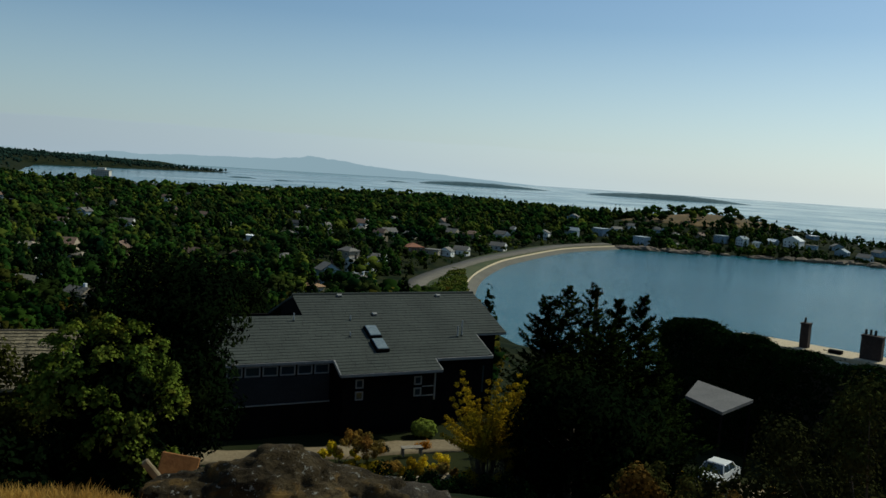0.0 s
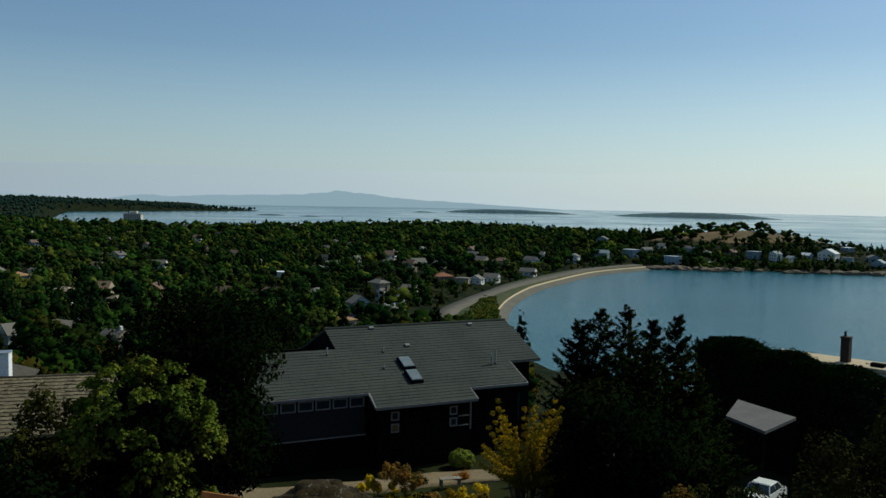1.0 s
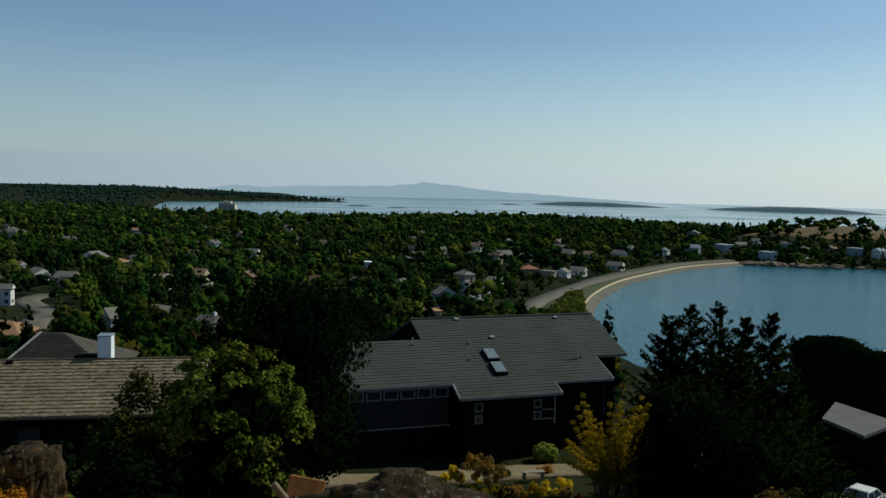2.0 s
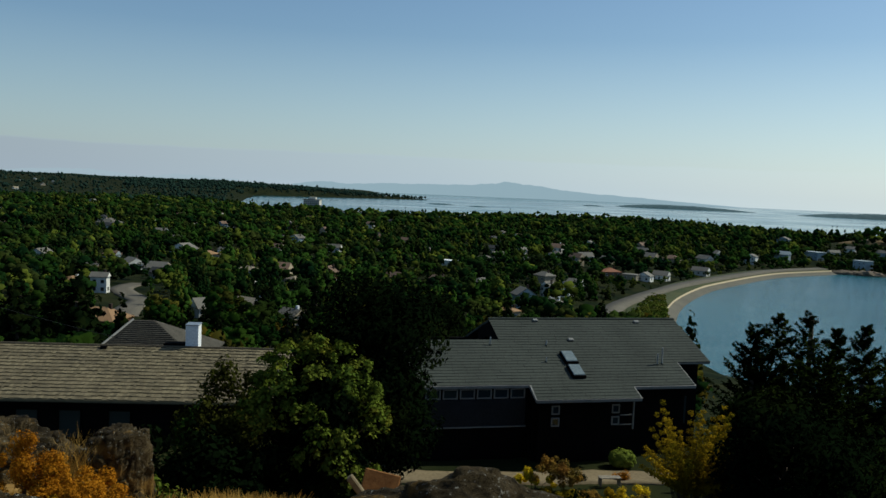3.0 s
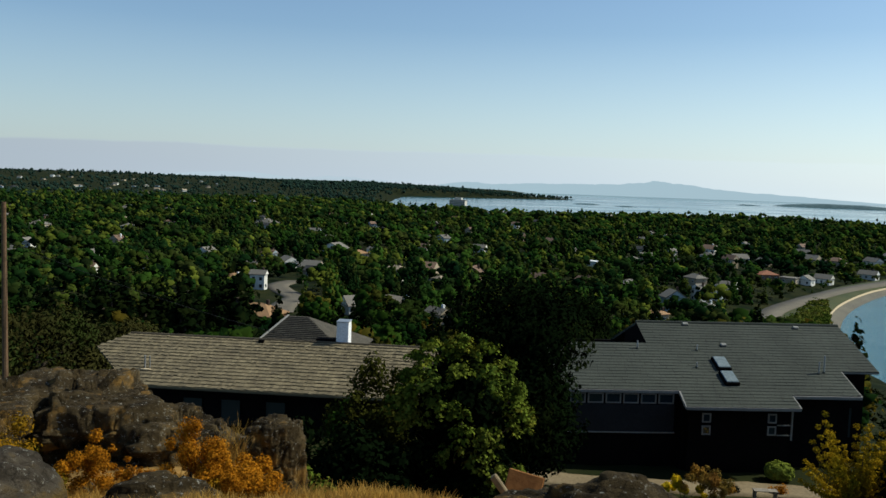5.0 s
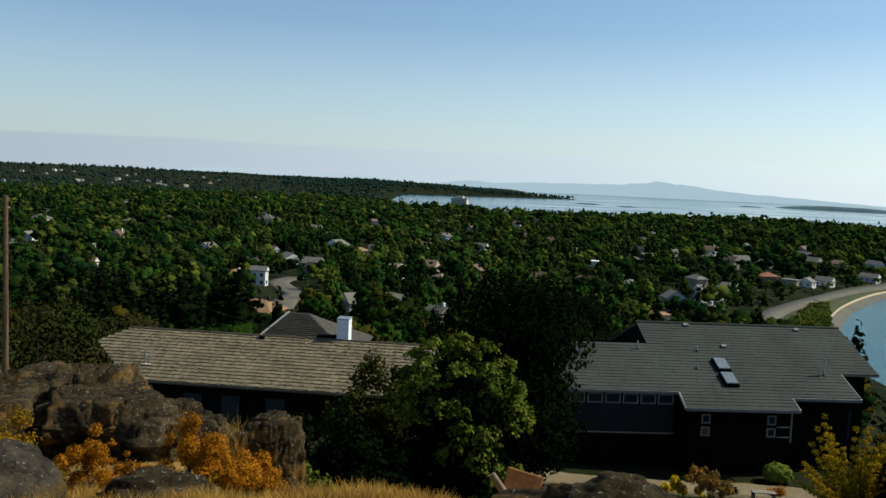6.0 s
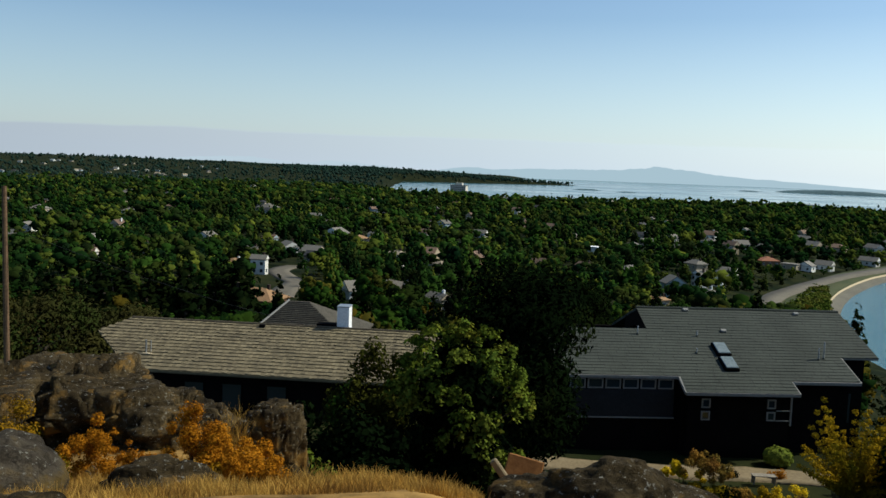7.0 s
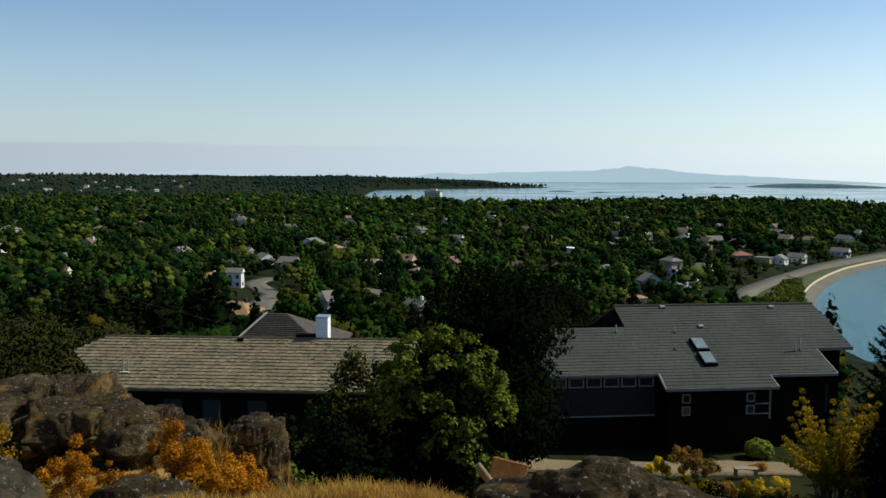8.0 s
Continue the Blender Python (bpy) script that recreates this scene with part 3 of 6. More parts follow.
def haze_glow_material():
    """A glowing sheet painted as a thin haze bank: densest in its upper part, thinning towards the bright end."""
    m, t, p = nodes_of("painted_haze_glow")
    c = t.nodes.new("ShaderNodeTexCoord")
    sep = t.nodes.new("ShaderNodeSeparateXYZ")
    t.links.new(c.outputs["Object"], sep.inputs[0])
    wob = noise_of(t, 0.0011, 4)
    height = t.nodes.new("ShaderNodeMath")
    height.operation = "MULTIPLY_ADD"
    height.inputs[1].default_value = 55.0
    t.links.new(wob, height.inputs[0])
    t.links.new(sep.outputs[2], height.inputs[2])

    def fade(source, z0, z1, a0, a1):
        f = t.nodes.new("ShaderNodeMapRange")
        f.inputs["From Min"].default_value, f.inputs["From Max"].default_value = z0, z1
        f.inputs["To Min"].default_value, f.inputs["To Max"].default_value = a0, a1
        t.links.new(source, f.inputs["Value"])
        return f.outputs[0]

    def product(a, b, how="MULTIPLY"):
        f = t.nodes.new("ShaderNodeMath")
        f.operation = how
        t.links.new(a, f.inputs[0])
        t.links.new(b, f.inputs[1])
        return f.outputs[0]

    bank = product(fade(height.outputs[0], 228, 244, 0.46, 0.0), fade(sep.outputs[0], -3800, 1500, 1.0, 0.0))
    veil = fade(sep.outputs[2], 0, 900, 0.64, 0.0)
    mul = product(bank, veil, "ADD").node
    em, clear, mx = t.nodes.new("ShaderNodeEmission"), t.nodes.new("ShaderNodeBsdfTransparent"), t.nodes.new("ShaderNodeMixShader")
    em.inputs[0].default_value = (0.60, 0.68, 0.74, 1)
    # The sheet glows stronger and warmer at the sun's end, like lit haze.
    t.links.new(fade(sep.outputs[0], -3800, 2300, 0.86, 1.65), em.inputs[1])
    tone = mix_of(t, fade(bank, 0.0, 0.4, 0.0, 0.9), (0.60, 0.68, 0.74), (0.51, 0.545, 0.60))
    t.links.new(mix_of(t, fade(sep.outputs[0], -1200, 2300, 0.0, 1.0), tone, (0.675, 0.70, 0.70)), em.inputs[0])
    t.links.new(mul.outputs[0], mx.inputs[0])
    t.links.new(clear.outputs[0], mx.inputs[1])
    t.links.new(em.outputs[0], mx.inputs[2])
    t.links.new(mx.outputs[0], t.nodes["Material Output"].inputs["Surface"])
    return m


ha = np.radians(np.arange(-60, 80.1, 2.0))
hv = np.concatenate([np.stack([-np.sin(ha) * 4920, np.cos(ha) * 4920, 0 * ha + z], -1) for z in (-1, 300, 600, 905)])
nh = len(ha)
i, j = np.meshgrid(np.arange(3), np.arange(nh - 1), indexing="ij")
tagged(part("backdrop_haze", mesh_from("backdrop_haze", hv, np.stack([i * nh + j, i * nh + j + 1, (i + 1) * nh + j + 1, (i + 1) * nh + j], -1).reshape(-1, 4)), haze_glow_material()), "glowing sheet painted as thin grey haze above the horizon", "haze", kind="structure")


# ---- beach, sea wall and shore road ----
SHORE_LINE = [(14, 372), (16, 408), (19, 444), (25, 483), (37, 533), (51, 574), (88, 655), (112, 694), (154, 741)]


def spline(points, steps=10):
    p = np.array([points[0], *points, points[-1]], float)
    out = []
    for k in range(1, len(p) - 2):
        for s in np.linspace(0, 1, steps, endpoint=False):
            a, b, c, d = p[k - 1], p[k], p[k + 1], p[k + 2]
            out.append(0.5 * ((2 * b) + (c - a) * s + (2 * a - 5 * b + 4 * c - d) * s * s + (3 * b - a - 3 * c + d) * s ** 3))
    out.append(p[-2])
    return np.array(out)


def ribbon(name, line, offsets, heights, material, label, category, parent=None):
    """A strip along a line; offsets lie to its left, each with its height."""
    t = np.gradient(line, axis=0)
    t /= np.linalg.norm(t, axis=1, keepdims=True)
    left = np.stack([-t[:, 1], t[:, 0]], -1)
    rows = [np.column_stack([line + left * o, np.full(len(line), h)]) for o, h in zip(offsets, heights)]
    n = len(line)
    i, j = np.meshgrid(np.arange(len(rows) - 1), np.arange(n - 1), indexing="ij")
    f = np.stack([i * n + j, i * n + j + 1, (i + 1) * n + j + 1, (i + 1) * n + j], -1).reshape(-1, 4)
    return tagged(part(name, mesh_from(name, np.concatenate(rows), f), material, parent), label, category, kind="structure")


shore = spline(SHORE_LINE)
ribbon("beach", shore, [-3, 0, 2.2, 4.6], [-0.5, 0.25, 1.0, 2.0], SAND, "pale curving sand and gravel beach", "beach")
ribbon("sea_wall", shore[12:], [4.3, 4.45, 4.8, 4.95], [1.0, 2.9, 2.9, -0.5], PALE_STONE, "low pale concrete sea wall along the beach", "wall")
VERGE = surface("dry_verge_grass", (0.022, 0.036, 0.008), (0.060, 0.062, 0.018), 0.06, 1.5)
ribbon("verge", shore, [4.7, 5.6, 12, 24], [0.5, 2.75, 3.3, 3.0], VERGE, "strip of half-dry grass behind the sea wall", "grass verge")
road_line = spline([(-16, 350), (-13.5, 382), (-11, 425), (0.5, 472), (11, 506), (31, 562), (73, 652), (100, 700), (145, 752)])
ribbon("road", road_line, [-5.2, -5.0, 5.0, 5.2], [2.0, 3.75, 3.75, 2.0], ROAD, "worn asphalt shore road behind the beach", "road")

# ---- dark house below the hilltop ----
def frame_of(origin, turn):
    return Matrix.Translation(origin) @ Matrix.Rotation(radians(turn), 4, "Z")


def inside_outline(u, v, outline):
    hit = False
    for (a, b), (c, d) in zip(outline, outline[1:] + outline[:1]):
        if (b > v) != (d > v) and u < a + (v - b) * (c - a) / (d - b):
            hit = not hit
    return hit


def shingle_courses(outline, slope, step, thick, width, gen, uneven, skip=None):
    """Overlapping courses of shingles over a sloping roof, laid out in plan (u along the eave, v up the slope)."""
    k = math.tan(radians(slope))
    us, vs = [p[0] for p in outline], [p[1] for p in outline]
    quads = []
    v = min(vs)
    while v < max(vs) - 0.02:
        mid = v + step * 0.5
        cuts = sorted(a + (mid - b) * (c - a) / (d - b) for (a, b), (c, d) in zip(outline, outline[1:] + outline[:1]) if (b > mid) != (d > mid))
        for a, b in zip(cuts[::2], cuts[1::2]):
            u = a
            while u < b - 0.01:
                w = min(width * (0.7 + 0.6 * gen.random()), b - u)
                lift, drop = thick * (1 + uneven * (gen.random() - 0.5)), step * uneven * 0.25 * (gen.random() - 0.5)
                lo, hi = v + drop, v + step * 1.02
                g = 0.006 if uneven > 0.3 else 0.0
                top = [(u + g, lo, lo * k + lift), (u + w - g, lo, lo * k + lift), (u + w - g, hi, hi * k + 0.012), (u + g, hi, hi * k + 0.012)]
                low = [(u + g, lo, lo * k - 0.01), (u + w - g, lo, lo * k - 0.01)]
                quads.append(top)
                quads.append([low[0], low[1], top[1], top[0]])
                u += w
        v += step
    return quads_mesh("shingles", np.array(quads, float))


def roof_edge(bm, a, b, w=0.16, h=0.2):
    """A fascia board between two roof corners."""
    a, b = Vector(a), Vector(b)
    d = (b - a)
    q = d.to_track_quat("X", "Z").to_matrix().to_4x4()
    box(bm, 0, d.length, -w / 2, w / 2, -h, 0.03, Matrix.Translation(a) @ q)
    return bm


def window(parent, u0, u1, z0, z1, y, frame_w=0.07, material=None):
    """A window proud of a wall that faces -y: a frame with a pane set back in it."""
    bm = bmesh.new()
    for x0, x1, b0, b1 in ((u0, u1, z0, z0 + frame_w), (u0, u1, z1 - frame_w, z1), (u0, u0 + frame_w, z0 + frame_w, z1 - frame_w), (u1 - frame_w, u1, z0 + frame_w, z1 - frame_w)):
        box(bm, x0, x1, y - 0.06, y + 0.02, b0, b1)
    win = part("window", bm, material or TRIM, parent, "window with a pale painted frame")
    part("pane", boxed(u0 + frame_w, u1 - frame_w, y - 0.015, y + 0.01, z0 + frame_w, z1 - frame_w), GLASS, win, "dark window glass")
    return win


def house_dark():
    gen = np.random.default_rng(3)
    m = frame_of((-5.14, 45.71, 44.6), 27)
    h = thing("house", m, "dark single-storey house with a grey shingle roof", "house")
    z0, slope = 48.41 - 44.6, 21.0
    k = math.tan(radians(slope))
    outline = [(0.0, 0.0), (6.25, 0.0), (6.25, 1.06), (10.2, 1.06), (10.2, 3.45), (12.5, 3.45), (12.5, 8.2), (-0.5, 8.2), (-0.5, 5.95), (-6.6, 5.95), (-6.6, 1.37), (0.1, 1.37)]
    at = lambda u, v, dz=0.0: (u, v, z0 + v * k + dz)
    deck = part("roof", prism(bmesh.new(), [at(u, v, -0.02) for u, v in outline], 0.16), DARK_WALL, h, "grey shingle roof in even courses")
    sh = part("shingle_cover", shingle_courses(outline, slope, 0.28, 0.036, 0.9, gen, 0.4), GREY_SHINGLE, deck)
    sh.location.z = z0
    sh["kind"] = "stuff"
    back = [(-0.5, 8.2), (12.5, 8.2), (12.5, 13.5), (-0.5, 13.5)]
    part("back_roof", prism(bmesh.new(), [(u, v, z0 + (16.4 - v) * k) for u, v in back], 0.16), GREY_SHINGLE, h)
    part("back_roof", prism(bmesh.new(), [(-6.6, 5.95, z0 + 5.95 * k), (-0.52, 5.95, z0 + 5.95 * k), (-0.52, 10.5, z0 + 1.4 * k), (-6.6, 10.5, z0 + 1.4 * k)], 0.16), GREY_SHINGLE, h)
    bm = bmesh.new()
    tube(bm, [at(-0.5, 8.2, 0.03), at(12.5, 8.2, 0.03)], [0.09, 0.09], 6)
    part("ridge_cap", bm, GREY_SHINGLE, h)
    edges = [((0, 0), (6.25, 0)), ((6.25, 0), (6.25, 1.06)), ((6.25, 1.06), (10.2, 1.06)), ((10.2, 1.06), (10.2, 3.45)), ((10.2, 3.45), (12.5, 3.45)), ((0.05, 1.37), (0.0, 0.0)), ((-6.6, 1.37), (0.05, 1.37))]
    for a, b in edges:
        part("fascia", roof_edge(bmesh.new(), at(*a, -0.02), at(*b, -0.02), 0.1, 0.13), TRIM, h, "pale painted gutter board")
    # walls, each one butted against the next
    wall = lambda x0, x1, y0, y1, top: part("wall", boxed(x0, x1, y0, y1, -1.4, top), DARK_WALL, h, "wall with deep shade put into its near-black colour")
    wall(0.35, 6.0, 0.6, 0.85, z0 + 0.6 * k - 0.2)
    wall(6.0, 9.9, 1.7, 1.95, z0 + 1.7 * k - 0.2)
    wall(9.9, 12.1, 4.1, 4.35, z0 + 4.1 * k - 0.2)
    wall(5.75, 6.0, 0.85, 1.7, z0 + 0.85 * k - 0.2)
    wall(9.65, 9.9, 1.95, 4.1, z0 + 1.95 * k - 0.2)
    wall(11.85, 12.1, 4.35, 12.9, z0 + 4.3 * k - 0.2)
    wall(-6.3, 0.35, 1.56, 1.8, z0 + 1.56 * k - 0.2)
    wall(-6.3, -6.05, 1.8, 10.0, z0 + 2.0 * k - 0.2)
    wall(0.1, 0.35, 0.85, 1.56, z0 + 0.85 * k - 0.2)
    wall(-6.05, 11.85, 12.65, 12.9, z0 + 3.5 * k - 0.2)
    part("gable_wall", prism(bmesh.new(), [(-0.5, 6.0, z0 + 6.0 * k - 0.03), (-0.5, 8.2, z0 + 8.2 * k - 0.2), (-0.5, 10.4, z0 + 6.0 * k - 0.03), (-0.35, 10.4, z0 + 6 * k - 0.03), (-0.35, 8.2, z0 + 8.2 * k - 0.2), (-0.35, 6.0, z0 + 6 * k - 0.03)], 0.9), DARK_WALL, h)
    # pale panel and the row of high windows over it
    part("panel", boxed(-6.0, -0.15, 1.45, 1.555, 46.62 - 44.6, 48.12 - 44.6), PANEL, h, "slate blue panelled wall under high windows")
    part("sill_board", boxed(-6.0, -0.10, 1.40, 1.555, 46.55 - 44.6, 46.61 - 44.6), TRIM, h)
    for n in range(6):
        u = -5.95 + n * 0.98
        window(h, u, u + 0.86, 48.17 - 44.6, 48.74 - 44.6, 1.54)
    for u in (1.08, 4.72):
        window(h, u, u + 0.48, 47.44 - 44.6, 47.95 - 44.6, 0.58)
        window(h, u, u + 0.48, 46.76 - 44.6, 47.26 - 44.6, 0.58)
    # porch rail at the corner
    part("corner_post", boxed(6.02, 6.1, 0.5, 0.58, 46.5 - 44.6, 48.3 - 44.6), TRIM, h)
    for z in (46.75, 47.3):
        part("rail", boxed(5.25, 6.02, 0.52, 0.575, z - 44.6, z - 44.55), TRIM, h)
    window(h, 10.5, 11.5, 1.0, 2.9, 4.08, 0.06, DARK_WALL)
    # skylights
    for u, v0 in ((2.86, 3.22), (2.80, 1.86)):
        s = Matrix.Translation(at(u, v0)) @ Matrix.Rotation(radians(slope), 4, "X")
        curb = part("skylight", boxed(0, 0.82, 0, 1.22, 0.0, 0.2, s, 0.02), DARK_WALL, h, "skylight with a dark curb and pale dome")
        part("dome", boxed(0.05, 0.77, 0.06, 1.16, 0.205, 0.27, s, 0.03), SKY_TINT_GLASS, curb, "skylight dome with the pale sky's reflection in its colour")
    for u, v in ((2.55, 7.95), (9.55, 7.8), (4.15, 5.75)):
        s = Matrix.Translation(at(u, v)) @ Matrix.Rotation(radians(slope), 4, "X")
        part("roof_vent", boxed(-0.17, 0.17, -0.12, 0.12, 0.02, 0.15, s, 0.03), TRIM, h, "low metal roof vent")
    for u, v, t in ((9.1, 3.2, 1.0), (8.75, 3.1, 0.7), (2.35, 5.2, 0.35), (1.75, 3.5, 0.3), (-1.2, 5.3, 0.5)):
        part("vent_pipe", tube(bmesh.new(), [at(u, v, -0.05), at(u, v, t)], [0.045, 0.04], 8), METAL, h, "thin metal vent pipe")
        part("flashing", tube(bmesh.new(), [at(u, v, 0.0), at(u, v, 0.09)], [0.12, 0.06], 8), GREY_SHINGLE, h)
    return h


def house_shake():
    gen = np.random.default_rng(5)
    base = 42.9
    m = frame_of((-26.02, 42.70, base), 18)
    h = thing("house", m, "low house with a weathered cedar shake roof", "house")
    z0, slope = 46.98 - base, 20.0
    k = math.tan(radians(slope))
    outline = [(-11.7, 0.0), (6.5, 0.0), (6.5, 5.55), (-14.1, 5.55), (-15.6, 3.9)]
    at = lambda u, v, dz=0.0: (u, v, z0 + v * k + dz)
    deck = part("roof", prism(bmesh.new(), [at(u, v, -0.02) for u, v in outline], 0.14), CEDAR, h, "weathered cedar shake roof")
    sh = part("shake_cover", shingle_courses(outline, slope, 0.35, 0.06, 0.19, gen, 0.75), CEDAR_EACH, deck)
    sh.location.z = z0
    sh["kind"] = "stuff"
    part("back_roof", prism(bmesh.new(), [(-14.1, 5.55, z0 + 5.55 * k), (6.5, 5.55, z0 + 5.55 * k), (6.5, 10.5, z0 + 0.6 * k), (-10.5, 10.5, z0 + 0.6 * k)], 0.14), CEDAR, h)
    for a, b in (((-11.7, 0), (6.5, 0)), ((-15.6, 3.9), (-11.7, 0))):
        part("fascia", roof_edge(bmesh.new(), at(*a, -0.03), at(*b, -0.03), 0.06, 0.06), CEDAR_EACH, h)
    bm = bmesh.new()
    tube(bm, [at(-14.1, 5.55, 0.04), at(6.5, 5.55, 0.04)], [0.08, 0.08], 6)
    part("ridge_cap", bm, CEDAR, h)
    wall = lambda x0, x1, y0, y1, top: part("wall", boxed(x0, x1, y0, y1, -1.5, top), DARK_WALL, h, "wall under deep eaves, its shade put into the colour")
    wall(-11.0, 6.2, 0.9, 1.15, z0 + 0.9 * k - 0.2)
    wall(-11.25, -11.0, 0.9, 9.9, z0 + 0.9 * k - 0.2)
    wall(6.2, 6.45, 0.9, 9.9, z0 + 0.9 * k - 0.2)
    for u in (-8.6, -6.2, -3.4):
        window(h, u, u + 1.3, 1.6, 3.3, 0.88, 0.06, DARK_WALL)
    # second wing behind, with a hip
    low, top = 4.9, 7.04
    fl, fr, br, bl, a1, a2 = (-6.7, 6.1, low), (0.9, 6.1, low), (0.9, 14.0, low), (-6.7, 14.0, low), (-4.55, 10.0, top), (-3.1, 10.0, top)
    for pts in ((fl, fr, a2, a1), (bl, fl, a1), (fr, br, a2), (br, bl, a1, a2)):
        part("wing_roof", prism(bmesh.new(), pts, 0.12), OLD_SHAKE, h, "dark weathered shake roof of the back wing")
    for n in range(1, 22):
        # raised courses on the slope that faces the hill
        q = n / 22
        left, right = Vector(fl).lerp(Vector(a1), q), Vector(fr).lerp(Vector(a2), q)
        part("shake_course", roof_edge(bmesh.new(), tuple(left + Vector((0.1, 0, 0.03))), tuple(right + Vector((-0.1, 0, 0.03))), 0.04, 0.018), OLD_SHAKE, h)
    part("hip_cap", tube(bmesh.new(), [(-6.7, 6.1, low + 0.03), (-4.55, 10.0, top + 0.04)], [0.08, 0.08], 6), TRIM, h, "pale hip cap")
    part("wing_wall", boxed(-6.3, 0.5, 6.5, 13.6, -1.5, 4.76), DARK_WALL, h)
    # white chimney, vent pipe, dark box
    ch = part("chimney", boxed(-0.1, 0.66, 5.65, 6.6, 1.0, z0 + 3.42, None, 0.015), WHITE, h, "white painted chimney")
    part("chimney_cap", boxed(-0.15, 0.71, 5.60, 6.65, z0 + 3.42, z0 + 3.49, None, 0.015), METAL, ch, "grey metal cap")
    for v in range(7):
        part("clapboard", boxed(-0.115, 0.675, 5.635, 6.615, z0 + 1.88 + v * 0.22, z0 + 2.07 + v * 0.22), WHITE, ch)
    part("roof_box", boxed(-1.55, -0.2, 5.9, 6.6, z0 + 1.7, z0 + 2.22, None, 0.03), DARK_WALL, h)
    part("vent_pipe", tube(bmesh.new(), [at(-11.35, 1.66, -0.05), at(-11.35, 1.66, 0.85)], [0.05, 0.05], 8), METAL, h)
    part("vent_pipe", tube(bmesh.new(), [at(-11.1, 1.8, -0.05), at(-11.1, 1.8, 0.75)], [0.035, 0.035], 8), METAL, h)
    part("flashing", boxed(-11.55, -10.95, 1.42, 1.66, z0 + 1.5 * k + 0.03, z0 + 1.5 * k + 0.09), PALE_STONE, h, "pale flashing round a vent pipe")
    part("roof_vent", boxed(-5.2, -4.85, 5.1, 5.35, z0 + 5.1 * k, z0 + 5.35 * k + 0.14), DARK_WALL, h)
    return h


def each_material(name, dark, light):
    """Shakes that differ one by one."""
    m, t, p = nodes_of(name)
    geo = t.nodes.new("ShaderNodeNewGeometry")
    col = ramp_of(t, geo.outputs["Random Per Island"], dark, light, 0.0, 1.0)
    stains = ramp_of(t, noise_of(t, 0.7, 5), (0.72, 0.70, 0.66), (1.12, 1.1, 1.05), 0.35, 0.7)
    t.links.new(mix_of(t, 1.0, col, stains, "MULTIPLY"), p.inputs["Base Color"])
    p.inputs["Roughness"].default_value = 0.9
    bump_of(t, p, noise_of(t, 22.0, 4), 0.4, 0.01)
    return m


CEDAR_EACH = each_material("cedar_shakes", (0.108, 0.086, 0.046), (0.195, 0.158, 0.090))
house_dark()
house_shake()


# ---- rocks and dry grass on the hilltop ----
def rock(name, place, size, turn, seed, material, label, rough=0.32, sub=5, flat=0.25):
    """A weathered rock: a dome with ledges, cracks and a sunken foot."""
    bm = bmesh.new()
    bmesh.ops.create_icosphere(bm, subdivisions=sub, radius=1.0)
    off = Vector((seed * 7.3, seed * 3.1, seed * 5.7))
    for v in bm.verts:
        d = v.co.normalized()
        big = noise.noise(d * 1.3 + off) * rough
        mid = noise.noise(d * 3.1 + off * 2) * rough * 0.55
        crag = abs(noise.noise(d * 4.3 + off * 3)) * rough * 0.55
        fine = noise.noise(d * 13 + off) * rough * 0.10 - abs(noise.noise(d * 25 + off)) * rough * 0.10
        k = 1 + big + mid - crag + fine
        p = d * k
        if p.z > 0:
            p.z = p.z * (1 - flat) + flat * round(p.z * 3.2) / 3.2
        v.co = Vector((p.x * size[0], p.y * size[1], p.z * size[2]))
    ob = part(name, bm, material)
    ob.matrix_world = frame_of(place, turn)
    return tagged(smooth(ob), label, "rock", "rocks on the hilltop")


def set_rock(az, r, top, size, turn, seed, material, label, **k):
    p = polar(az, r)
    rock("rock", (p.x, p.y, top - size[2]), size, turn, seed, material, label, **k)


LICHEN = "weathered grey rock with pale lichen spots in dry grass"
set_rock(11.6, 5.9, 57.92, (0.86, 0.6, 0.44), 10, 1, ROCK, LICHEN, rough=0.27, sub=6)
set_rock(6.0, 5.9, 57.76, (0.66, 0.5, 0.34), 5, 2, ROCK, LICHEN, sub=6)
set_rock(1.5, 5.8, 57.72, (0.55, 0.5, 0.34), 5, 12, DARKROCK, LICHEN)
set_rock(51.6, 6.9, 57.9, (0.52, 0.5, 0.45), 45, 3, DARKROCK, "smooth dark grey boulder bedded in dry grass", rough=0.16, flat=0.0)
set_rock(50.6, 4.8, 58.2, (0.42, 0.35, 0.22), 45, 31, ROCK, LICHEN)
set_rock(41.6, 6.9, 57.58, (0.44, 0.3, 0.24), 35, 4, ROCK, "low rock slab breaking through dry grass")
set_rock(36.8, 6.7, 57.40, (0.26, 0.24, 0.16), 30, 5, ROCK, "low rock slab breaking through dry grass")


